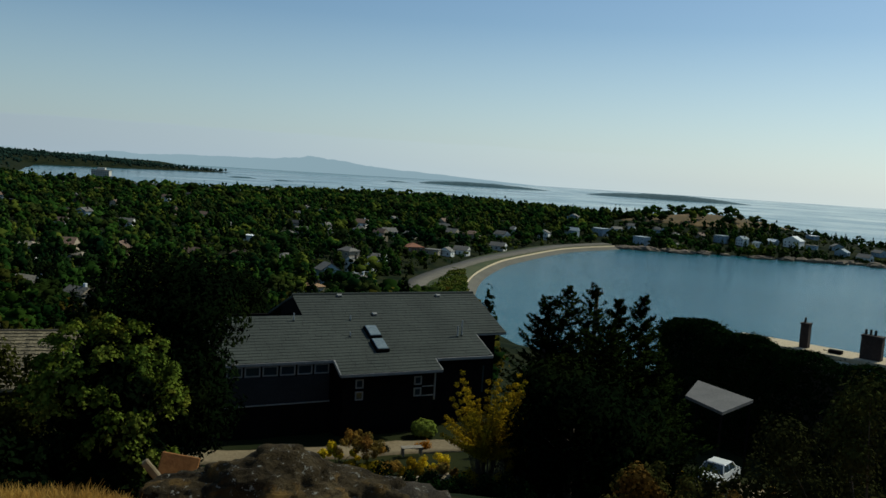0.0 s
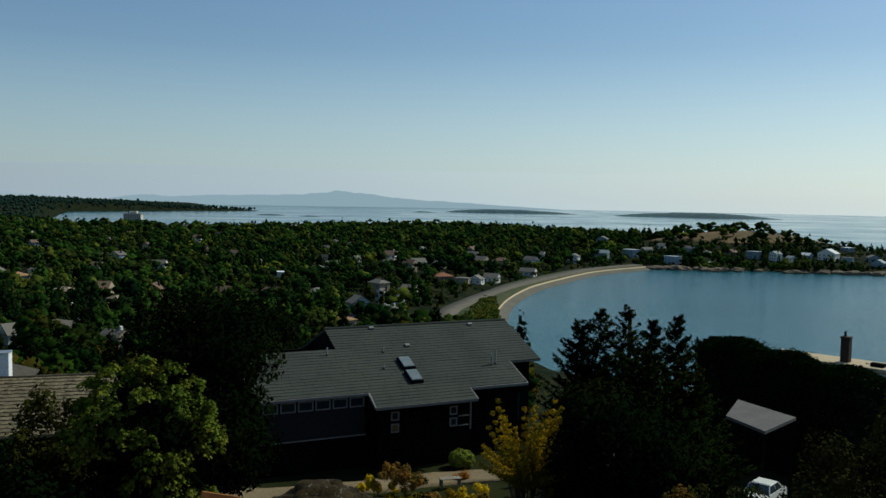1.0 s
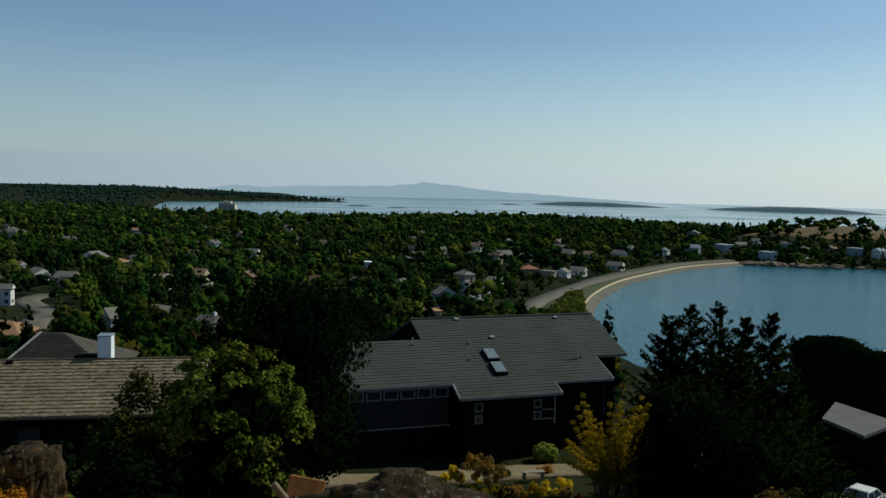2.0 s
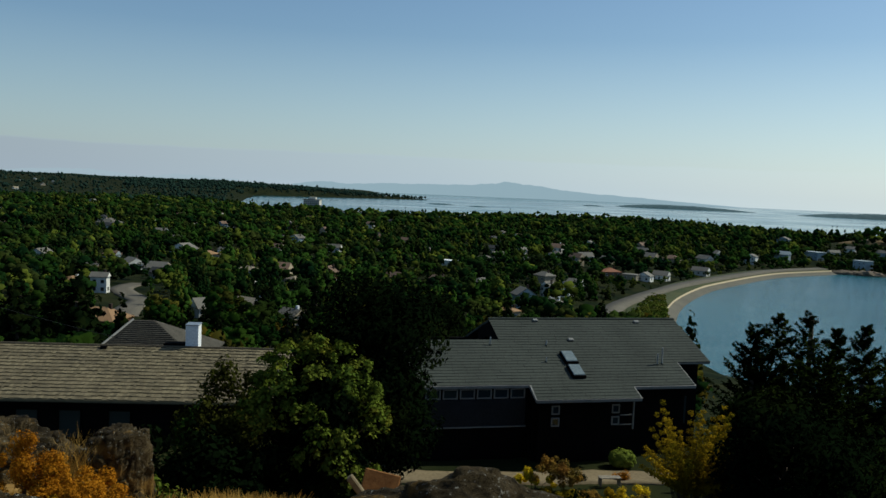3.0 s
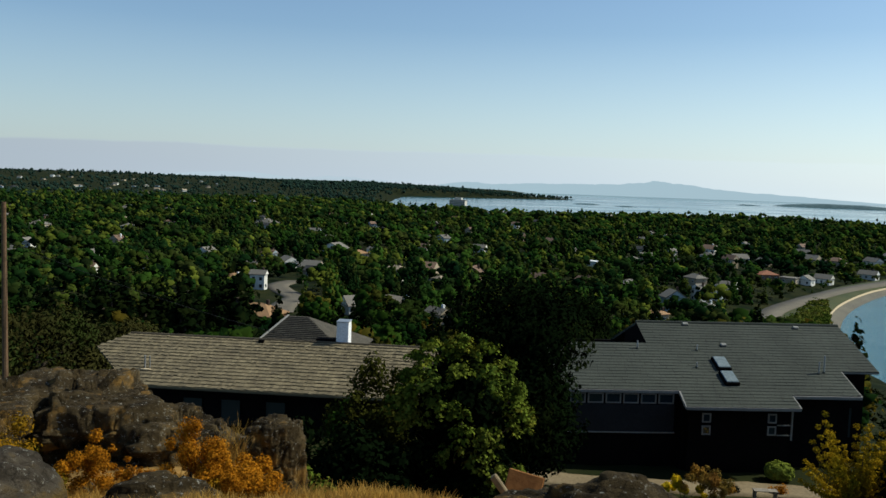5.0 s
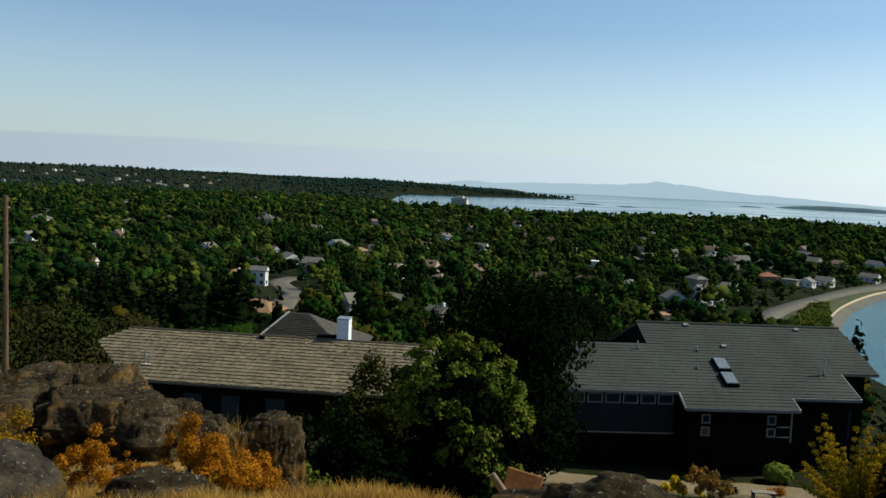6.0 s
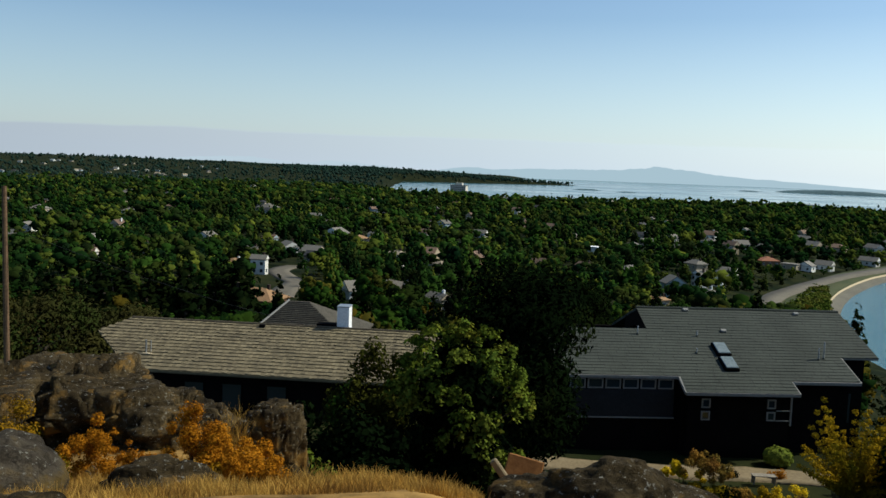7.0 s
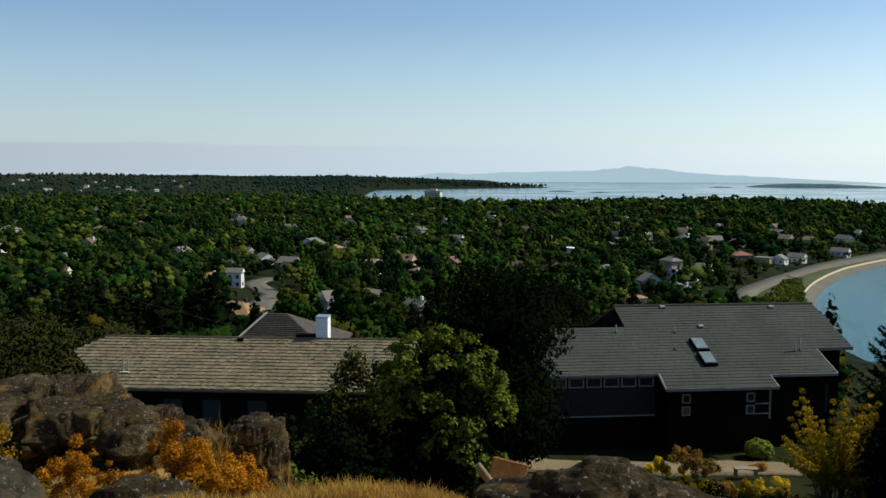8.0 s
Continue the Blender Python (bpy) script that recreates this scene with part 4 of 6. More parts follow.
def crag(az, r, top, size, turn, seed, label, under=0.45, faces=15, sub=6):
    """A craggy outcrop: broken planes round a core, its upper ledge jutting over a hollowed face."""
    gen = random.Random(seed)
    planes = [(Vector((0.05, -0.1, 1)).normalized(), 0.8)]
    for n in range(faces):
        w = Vector((gen.gauss(0, 1), gen.gauss(0, 1), gen.gauss(0, 0.75))).normalized()
        planes.append((w, gen.uniform(0.66, 0.98)))
    bm = bmesh.new()
    bmesh.ops.create_icosphere(bm, subdivisions=sub, radius=1.0)
    off = Vector((seed * 4.7, seed * 2.3, seed * 6.1))
    for v in bm.verts:
        d = v.co.normalized()
        e = (d + noise.noise_vector(d * 2.1 + off) * 0.10 + noise.noise_vector(d * 6.0 + off) * 0.035).normalized()
        k = min([1.12] + [m / max(e.dot(w), 0.05) for w, m in planes])
        gaps, cells = noise.voronoi(e * 2.0 + off)
        k += noise.noise(cells[0] * 3.7 + off) * 0.10 - 0.09 * max(0.0, 1 - (gaps[1] - gaps[0]) / 0.09)
        k += noise.noise(d * 3.4 + off) * 0.05 + noise.noise(d * 8 + off) * 0.04 + noise.noise(d * 17 + off) * 0.03 - abs(noise.noise(d * 30 + off)) * 0.03
        p = d * k
        p.z = p.z * 0.55 + 0.45 * round(p.z * 4.2 + noise.noise(d * 1.7 + off) * 0.8) / 4.2 if p.z > 0 else p.z
        hollow = under * (1 - max(0.0, min(1.0, (p.z - 0.18) / 0.30))) * (0.5 + 1.1 * abs(noise.noise(d * 2.2 + off * 3)))
        p.x, p.y = p.x * (1 - hollow * 0.45), p.y * (1 - hollow)
        v.co = Vector((p.x * size[0], p.y * size[1], p.z * size[2]))
    ob = part("rock", bm, ROCK)
    p = polar(az, r)
    ob.matrix_world = frame_of((p.x, p.y, top - size[2] * 0.8), turn)
    return tagged(smooth(ob), label, "rock", "rocks on the hilltop")


LEDGE = "dark craggy rock ledge with moss and lichen"
crag(49.0, 12.3, 57.12, (2.0, 1.3, 1.35), 50, 6, LEDGE, 0.7)
crag(45.8, 12.0, 57.06, (1.3, 1.2, 1.2), 44, 7, LEDGE, 0.8)
crag(42.0, 11.8, 56.86, (1.1, 1.0, 1.0), 40, 8, LEDGE)
crag(38.2, 11.4, 56.58, (0.9, 0.8, 0.9), 38, 14, LEDGE)
crag(34.6, 11.4, 56.80, (0.66, 0.7, 1.1), 30, 9, LEDGE, 0.3)
crag(54.0, 12.0, 57.15, (1.5, 1.2, 1.3), 55, 10, LEDGE)
crag(37.0, 10.6, 56.35, (0.3, 0.4, 0.5), 35, 11, LEDGE, 0.3, sub=5)


def grass_patch(label, az0, az1, r0, r1, count, tall, seed):
    """Dry grass: bent blades in tufts."""
    gen = np.random.default_rng(seed)
    tufts = max(count // 22, 1)
    ta, tr = np.radians(az0 + (az1 - az0) * gen.random(tufts)), r0 + (r1 - r0) * gen.random(tufts)
    th = tall * (0.35 + 0.9 * gen.random(tufts) ** 2)
    pick = gen.integers(0, tufts, count)
    x = -np.sin(ta[pick]) * tr[pick] + gen.normal(size=count) * 0.06
    y = np.cos(ta[pick]) * tr[pick] + gen.normal(size=count) * 0.06
    z = land_height(x, y) - 0.02
    hgt = th[pick] * (0.5 + 0.7 * gen.random(count))
    a = gen.random(count) * 2 * math.pi
    lean = hgt * (0.15 + 0.5 * gen.random(count))
    wide = 0.0022 + 0.0022 * gen.random(count)
    b = gen.random(count) * math.pi
    side = np.stack([np.cos(b) * wide, np.sin(b) * wide, 0 * b], -1)
    foot = np.stack([x, y, z], -1)
    mid = foot + np.stack([np.cos(a) * lean * 0.35, np.sin(a) * lean * 0.35, hgt * 0.6], -1)
    tip = foot + np.stack([np.cos(a) * lean, np.sin(a) * lean, hgt], -1)
    v = np.stack([foot - side, foot + side, mid + side * 0.8, mid - side * 0.8, tip + side * 0.2, tip - side * 0.2], 1).reshape(-1, 3)
    k = np.arange(count)[:, None] * 6
    f = np.concatenate([k + np.array([[0, 1, 2, 3]]), k + np.array([[3, 2, 4, 5]])])
    return tagged(part("dry_grass", mesh_from("dry_grass", v, f), STRAW), label, "grass", kind="stuff")


grass_patch("golden dry grass on the hilltop", 20, 56, 5.0, 7.6, 22000, 0.11, 41)
grass_patch("dry grass at the brow of the hill", 20, 35, 6.6, 8.0, 9000, 0.10, 42)
grass_patch("tall dry grass tuft at the brow of the hill", 26.5, 30.5, 6.8, 7.6, 1800, 0.15, 48)
grass_patch("tall dry grass tuft at the brow of the hill", 31.5, 34.0, 6.8, 7.4, 700, 0.2, 49)
grass_patch("thin dry grass among the rocks", -8, 18, 5.0, 7.6, 4500, 0.14, 43)
grass_patch("tall dry grass tuft between rocks", 36.0, 38.0, 10.8, 11.6, 1500, 0.42, 44)
grass_patch("tuft of dry grass at the brow of the hill", -7, -1, 5.9, 6.5, 1500, 0.24, 46)
grass_patch("dry grass on the rock ledge", 36, 52, 7.4, 10.2, 16000, 0.16, 45)
grass_patch("golden dry grass in front of the boulders", 36, 56, 5.7, 6.5, 9000, 0.13, 50)
grass_patch("golden dry grass between the rocks", 38, 55, 6.0, 8.2, 15000, 0.15, 47)


# ---- shrubs and trees near the hilltop ----
def shrub(name, place, lobes, count, size, leaf, label, category, seed, stems=5, long=1.4, jitter=0.9):
    """A shrub: stems from the foot into a crown of small leaves."""
    gen = np.random.default_rng(seed)
    ob = thing(name, Matrix.Translation(place), label, category)
    bm = bmesh.new()
    for l in lobes[:stems]:
        tube(bm, [(0.1 * l[0], 0.1 * l[1], -0.3), (0.55 * l[0], 0.55 * l[1], l[2] * 0.55), (l[0], l[1], l[2])], [0.03 * l[3] + 0.015, 0.02 * l[3] + 0.01, 0.004], 5)
    part("stem", bm, BARK, ob)
    part("crown", quads_mesh("crown", lobes_crown(gen, lobes, count, size, 0.75, jitter, long)), leaf, ob)
    return ob


def clumps(gen, n, wide, deep, tall, s, low=0.25):
    """Lobes heaped up over an oval foot."""
    out = []
    for i in range(n):
        a, k = gen.random() * 2 * math.pi, math.sqrt(gen.random())
        z = tall * (low + (1 - low) * gen.random()) * math.sqrt(max(0.05, 1 - 0.75 * k * k))
        q = s * (0.45 + 0.95 * gen.random())
        out.append((math.cos(a) * k * wide, math.sin(a) * k * deep, z, q, q, q * (0.7 + 0.6 * gen.random())))
    return out


def at_ground(az, r, dz=0.0):
    p = polar(az, r)
    return (p.x, p.y, ground_at(p.x, p.y) + dz)


def place_shrub(az, r, n, wide, deep, tall, s, count, size, leaf, label, seed, name="shrub", low=0.25, **k):
    g = np.random.default_rng(seed)
    return shrub(name, at_ground(az, r), clumps(g, n, wide, deep, tall, s, low), count, size, leaf, label, name.replace("_", " "), seed, **k)


ORANGE = "orange autumn shrub among rocks and dry grass"
place_shrub(39.3, 8.3, 40, 0.44, 0.3, 0.74, 0.088, 14000, 0.017, ORANGE_LEAF, ORANGE, 61, low=0.06)
place_shrub(36.7, 7.9, 40, 0.38, 0.3, 0.56, 0.085, 13000, 0.017, ORANGE_LEAF, ORANGE, 62, low=0.06)
place_shrub(45.0, 9.6, 26, 0.34, 0.25, 0.72, 0.078, 7400, 0.017, ORANGE_LEAF, ORANGE, 63, low=0.06)
place_shrub(42.3, 9.2, 18, 0.26, 0.2, 0.40, 0.075, 3800, 0.016, ORANGE_LEAF, ORANGE, 64, low=0.06)
place_shrub(49.9, 9.2, 14, 0.32, 0.3, 0.95, 0.15, 7000, 0.020, OLIVE_LEAF, "yellow-green shrub turning orange beside a boulder", 65)
place_shrub(49.3, 13.0, 8, 0.7, 0.4, 1.35, 0.14, 1500, 0.04, ORANGE_LEAF, ORANGE, 66)
place_shrub(35.6, 7.3, 28, 0.28, 0.22, 0.38, 0.075, 8000, 0.016, ORANGE_LEAF, ORANGE, 68, low=0.06)
place_shrub(38.0, 7.6, 14, 0.22, 0.2, 0.26, 0.07, 4000, 0.016, OLIVE_LEAF, ORANGE, 69, low=0.06)
place_shrub(47.5, 9.6, 12, 0.16, 0.14, 0.40, 0.065, 2400, 0.017, ORANGE_LEAF, ORANGE, 67, low=0.06)


def maple():
    """A broad maple: sprays of large drooping leaves over a rounded crown, inner shade put into near-black leaves."""
    g = np.random.default_rng(71)
    ob = thing("tree", Matrix.Translation(at_ground(21.6, 16.0)), "broad green maple with large sunlit leaves", "tree")
    part("trunk", limbs(bmesh.new(), 3.4, 1.8, g, 9), BARK, ob)
    n = 78
    d = g.normal(size=(n, 3))
    d[:, 2] = d[:, 2] * 0.8 + 0.3
    d /= np.linalg.norm(d, axis=1, keepdims=True)
    hub = np.array([0.0, 0.0, 2.1]) + d * np.array([1.26, 1.0, 1.62]) * g.uniform(0.72, 1.05, (n, 1))
    hub[:, 0] += np.where(hub[:, 2] < 1.9, 0.26, 0.0)
    wide = g.uniform(0.13, 0.30, n)
    sprays = 820
    pick = g.choice(n, sprays, p=wide / wide.sum())
    e = g.normal(size=(sprays, 3)) * np.array([1, 1, 0.7]) + d[pick] * 0.7 + np.array([0, 0, 0.75])
    e /= np.linalg.norm(e, axis=1, keepdims=True)
    tip = hub[pick] + e * wide[pick][:, None] * g.uniform(0.8, 1.1, (sprays, 1))
    each = 14
    k = np.repeat(np.arange(sprays), each)
    a = g.random(len(k)) * 2 * math.pi
    reach = 0.03 + 0.085 * g.random(len(k))
    c = tip[k] + np.stack([np.cos(a) * reach, np.sin(a) * reach, 0.05 - reach * 0.8 + g.normal(size=len(k)) * 0.025], 1)
    nrm = np.stack([np.cos(a) * 0.8, np.sin(a) * 0.8, np.full(len(k), 0.75)], 1) + g.normal(size=(len(k), 3)) * 0.25
    part("crown", quads_mesh("crown", leaf_quads(c, nrm, 0.064 * (0.6 + 0.7 * g.random(len(k))), g, 1.3)), MAPLE_LEAF, ob)
    # Dark leaf colour stands for the shade inside the crown.
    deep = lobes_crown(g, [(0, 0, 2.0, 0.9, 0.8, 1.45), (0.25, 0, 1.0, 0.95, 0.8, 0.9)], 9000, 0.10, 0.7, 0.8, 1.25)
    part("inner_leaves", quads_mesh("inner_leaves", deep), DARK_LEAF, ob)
    return ob


maple()
place_shrub(28.0, 17.2, 120, 0.85, 0.7, 3.4, 0.24, 13000, 0.06, MID_LEAF, "green shrub crowding a maple", 172)
place_shrub(24.6, 15.4, 18, 0.6, 0.6, 2.0, 0.36, 4000, 0.08, DARK_LEAF, "shrub under a maple with shade put into its dark leaves", 173)
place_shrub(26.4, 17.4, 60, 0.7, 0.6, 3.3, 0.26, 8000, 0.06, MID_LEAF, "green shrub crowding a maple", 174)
place_shrub(29.6, 15.2, 18, 1.3, 0.9, 2.2, 0.5, 4200, 0.10, DARK_LEAF, "shrub under a maple with shade put into its dark leaves", 72)
place_shrub(31.8, 13.4, 12, 0.8, 0.6, 1.3, 0.3, 2600, 0.07, MAPLE_LEAF, "low leafy shrub below a rock ledge", 73)
place_shrub(26.0, 12.0, 16, 1.6, 0.7, 0.8, 0.4, 3600, 0.07, DARK_LEAF, "shrub under a maple with shade put into its dark leaves", 74)
place_shrub(20.0, 12.6, 12, 1.1, 0.7, 0.6, 0.35, 2600, 0.07, DARK_LEAF, "shrub under a maple with shade put into its dark leaves", 75)


def tree_thing(place, crown, leaf, h, r, label, seed, n=6, group="", name="tree"):
    gen = np.random.default_rng(seed)
    ob = thing(name, Matrix.Translation(place), label, "tree", group)
    part("trunk", limbs(bmesh.new(), h, r, gen, n), BARK, ob)
    part("crown", masses_mesh("crown", crown) if isinstance(crown, tuple) else quads_mesh("crown", crown, crown_normals(crown, h)), leaf, ob)
    return ob


def big_pine(az, r, wide, tall, label, seed, leaf=None, count=26000, size=0.10):
    g = np.random.default_rng(seed)
    lobes = round_lobes(g, wide, tall, tall * 0.12, 26)
    tree_thing(at_ground(az, r), lobes_crown(g, lobes, count, size, 0.5, 1.2, 2.4), leaf or DARK_LEAF, tall, wide, label, seed, 9)


def fir(az, r, wide, tall, label, seed, count=20000, size=0.085):
    """A fir: whorls of flat upswept boughs, each a tapering spray of needles, round a dark heart."""
    g = np.random.default_rng(seed)
    whorls, each = 34, 6
    t = np.repeat(np.linspace(0.03, 0.97, whorls), each) + g.uniform(-0.02, 0.02, whorls * each)
    a = g.random(whorls * each) * 2 * math.pi
    reach = wide * np.clip(1 - t, 0.03, 1) ** 0.68 * g.uniform(0.55, 1.1, whorls * each)
    pick = g.choice(whorls * each, count, p=(reach + 0.35) / (reach + 0.35).sum())
    u = 0.04 + 0.96 * g.random(count) ** 0.7
    side = g.normal(size=count) * 0.17 * reach[pick] * (1.15 - u)
    out = reach[pick] * u
    c = np.stack([np.cos(a[pick]) * out - np.sin(a[pick]) * side, np.sin(a[pick]) * out + np.cos(a[pick]) * side,
                  tall * t[pick] + reach[pick] * (0.08 * u + 0.34 * u * u) - np.abs(side) * 0.3 + g.normal(size=count) * 0.04], 1)
    nrm = np.stack([np.cos(a[pick]) * -0.3, np.sin(a[pick]) * -0.3, np.ones(count)], 1) + g.normal(size=(count, 3)) * 0.45
    q = leaf_quads(c, nrm, size * 0.85 * (0.6 + 0.8 * g.random(count)), g, 3.0)
    n = 90
    h = 0.9 * (1 - np.sqrt(1 - (np.arange(n) + 0.5) / n))
    b = np.arange(n) * 2.4
    k = wide * (1 - h) ** 0.9 * g.uniform(0.05, 0.45, n)
    heart = np.stack([np.cos(b) * k, np.sin(b) * k, tall * (0.04 + 0.9 * h) + 0.1 * k], 1)
    rad = (wide * 0.15 * (1 - h) ** 1.2 * g.uniform(0.7, 1.2, n))[:, None] * np.array([1.0, 1.0, 0.9])
    tree_thing(at_ground(az, r), leafy_masses(g, heart, rad, np.array([0, 0, tall * 0.35]), q, True, 0.1), FIR_LEAF, tall, wide * 0.4, label, seed, 0)


big_pine(18.2, 39, 3.9, 10.8, "large dark pine between two houses", 81, count=34000, size=0.12)
big_pine(14.2, 60, 2.6, 9.5, "dark conifer behind the dark house", 82)
fir(-7.3, 41, 3.6, 9.5, "dense dark green conifer beside a utility pole", 83, 24000)
fir(-11.4, 39, 5.0, 8.6, "dense dark green conifer by a garden path", 84, 26000)
fir(-14.4, 40, 3.8, 7.4, "dense dark green conifer by a garden path", 284, 18000)
big_pine(-11.6, 36, 2.9, 5.6, "dense dark green conifer by a garden path", 285, DARK_LEAF, 8000, 0.12)
big_pine(-8.6, 36, 2.5, 6.2, "dense dark green conifer by a garden path", 85, DARK_LEAF, 8000, 0.12)
big_pine(-9.6, 32, 2.4, 5.0, "dark spreading shrub in deep shade", 86, None, 8000, 0.12)
fir(-13.6, 42, 3.0, 9.9, "young fir with upswept boughs", 87)
fir(-12.0, 44, 2.6, 9.4, "young fir with upswept boughs", 88)
fir(-10.3, 43, 3.0, 10.1, "young fir with upswept boughs", 189, 14000)
fir(-8.6, 42, 3.2, 10.0, "young fir with upswept boughs", 89)
big_pine(48.8, 74, 6.4, 11.4, "olive green oak behind the rock ledge", 90, OAK_LEAF, 18000, 0.15)
big_pine(43.8, 78, 4.6, 10.0, "olive green oak behind the rock ledge", 91, OAK_LEAF, 14000, 0.17)
big_pine(54, 60, 4.8, 9.4, "olive green oak behind the rock ledge", 92, OAK_LEAF, 14000, 0.17)
place_shrub(-24.6, 14.5, 26, 1.7, 1.2, 3.0, 0.45, 15000, 0.05, OAK_LEAF, "dark shrub with small grey-green leaves on the slope", 93)
place_shrub(-28.5, 13.6, 24, 1.4, 1.2, 3.6, 0.45, 11000, 0.05, OAK_LEAF, "dark shrub with small grey-green leaves on the slope", 94)
place_shrub(-16.4, 11.5, 34, 1.05, 0.6, 1.65, 0.2, 9000, 0.042, BANK_LEAF, "thin leafy shrub on the slope above a driveway", 95)
place_shrub(-20.6, 11.5, 18, 0.7, 0.6, 1.15, 0.2, 6000, 0.042, BANK_LEAF, "thin leafy shrub on the slope above a driveway", 96)


for n, (a, r) in enumerate(((-5.5, 29), (-2.5, 30), (0.5, 31), (3.5, 32), (6.5, 33), (-4, 34.5), (-0.5, 35.5), (9.5, 34))):
    place_shrub(a, r, 14, 1.1, 0.9, 0.65, 0.34, 2600, 0.075, HEDGE_LEAF, "low dark shrub on the slope above the garden", 700 + n)


def hedge(points, tall, deep, label, seed):
    """A tall clipped hedge along a line: dense leaves over a rounded body."""
    gen = np.random.default_rng(seed)
    ob = thing("hedge", Matrix.Identity(4), label, "hedge")
    line = spline(points, 8)
    body, quads = bmesh.new(), []
    talls = np.linspace(tall[0], tall[1], len(line))
    for a, b, tall in zip(line[:-1], line[1:], talls):
        n = 1500
        t, s = gen.random(n)[:, None], (gen.random(n) * 2 - 1)
        c = a + (b - a) * t
        d = np.array([-(b - a)[1], (b - a)[0]]) / np.linalg.norm(b - a)
        u = gen.random(n)
        face = gen.random(n)
        off = np.where(face < 0.45, -deep, np.where(face < 0.55, deep, s * deep)) * (1 + 0.12 * gen.normal(size=n))
        base = land_height(c[:, 0], c[:, 1])
        z = np.where(face < 0.55, base + tall * u, base + tall * (1 - 0.1 * s * s)) + 0.22 * np.sin(c[:, 0] * 1.9) + gen.normal(size=n) * 0.1
        pos = np.column_stack([c + d * off[:, None], z])
        nrm = np.where((face < 0.45)[:, None], np.array([-d[0], -d[1], 0.3]), np.array([0, 0, 1.0])) + gen.normal(size=(n, 3)) * 0.5
        quads.append(leaf_quads(pos, nrm, 0.17 * (0.6 + 0.8 * gen.random(n)), gen))
    part("crown", quads_mesh("crown", np.concatenate(quads)), HEDGE_LEAF, ob)
    for a, b, tall in zip(line[:-1], line[1:], talls):
        g = ground_at(*a)
        q = Matrix.Translation((a[0], a[1], g)) @ Matrix.Rotation(math.atan2(*(b - a)[::-1]), 4, "Z")
        box(body, 0, float(np.linalg.norm(b - a)), -deep * 0.85, deep * 0.85, -1, tall * 0.93, q)
    part("inner_growth", body, BARK, ob)
    return ob


hedge([tuple(polar(a, r).xy) for a, r in ((-15.8, 82), (-18.0, 79), (-20.5, 77), (-24, 75), (-30, 72))], (11.0, 8.5), 2.0, "tall dark evergreen hedge along a garden", 101)

# ---- garden in front of the dark house ----
def draped(name, line_pts, offsets, lift, material, label, category, steps=10):
    """A strip of paving laid on the ground."""
    line = spline(line_pts, steps)
    t = np.gradient(line, axis=0)
    t /= np.linalg.norm(t, axis=1, keepdims=True)
    left = np.stack([-t[:, 1], t[:, 0]], -1)
    rows = []
    for o, dz in zip(offsets, [lift - 0.5] + [lift] * (len(offsets) - 2) + [lift - 0.5]):
        p = line + left * o
        rows.append(np.column_stack([p, land_height(p[:, 0], p[:, 1]) + dz]))
    n = len(line)
    i, j = np.meshgrid(np.arange(len(rows) - 1), np.arange(n - 1), indexing="ij")
    f = np.stack([i * n + j, i * n + j + 1, (i + 1) * n + j + 1, (i + 1) * n + j], -1).reshape(-1, 4)
    return tagged(part(name, mesh_from(name, np.concatenate(rows), f), material), label, category, kind="structure")


P = lambda az, r: tuple(polar(az, r).xy)
# Drive shaped as its sunlit strip only; dark ground behind stands for house shadow.
draped("pavement_drive", [P(19, 42.9), P(15, 43.0), P(11, 43.2), P(6, 44.0), P(1, 45.4), P(-4, 46.6)], [-1.0, -0.98, -0.5, 0, 0.5, 0.98, 1.0], 0.10, CONCRETE, "pale concrete drive cut to its sunlit strip beside the dark house", "driveway")
draped("pavement_court", [P(-14, 56), P(-19, 57.5), P(-24, 58)], [-3.5, -3.48, -1.2, 0, 1.2, 3.48, 3.5], 0.10, CONCRETE, "pale driveway with a parked car", "driveway")
draped("pavement_path", [P(5.5, 40.4), P(4, 40.0), P(2.4, 39.8), P(0.5, 40.2), P(-1.5, 40.8)], [-0.16, -0.15, 0, 0.15, 0.16], 0.22, PALE_STONE, "curved pale garden edging", "garden edging")


def garden_shrub(az, r, wide, tall, leaf, label, seed, count=3800, size=0.06, s=0.2, name="shrub"):
    place_shrub(az, r, 12, wide, wide * 0.8, tall, s, count, size, leaf, label, seed, name)


garden_shrub(6.3, 42.0, 1.0, 1.5, YELLOW_LEAF, "bright yellow garden shrub", 201)
garden_shrub(5.0, 40.6, 0.85, 0.7, GOLD_LEAF, "golden green garden shrub", 202)
garden_shrub(3.9, 40.8, 0.75, 0.6, GOLD_LEAF, "golden green garden shrub", 203)
garden_shrub(2.7, 41.0, 0.7, 0.6, RUSSET_LEAF, "russet red garden shrub", 204)
garden_shrub(1.2, 41.0, 0.6, 0.7, GOLD_LEAF, "golden green garden shrub", 205)
garden_shrub(-0.4, 42.2, 0.75, 0.75, YELLOW_LEAF, "bright yellow garden shrub", 206, 1200)
garden_shrub(-1.2, 40.6, 0.9, 0.7, RUSSET_LEAF, "russet red garden shrub", 207)
garden_shrub(0.6, 45.2, 0.3, 0.5, ORANGE_LEAF, "small orange garden shrub", 208, 700)
garden_shrub(3.3, 44.2, 0.3, 0.5, DARK_LEAF, "small dark clipped garden shrub", 209, 700)
garden_shrub(7.0, 39.6, 0.9, 0.5, DARK_LEAF, "low dark garden shrub in shade", 210)
garden_shrub(-2.8, 39.0, 1.1, 0.8, OAK_LEAF, "dull green garden shrub", 211)
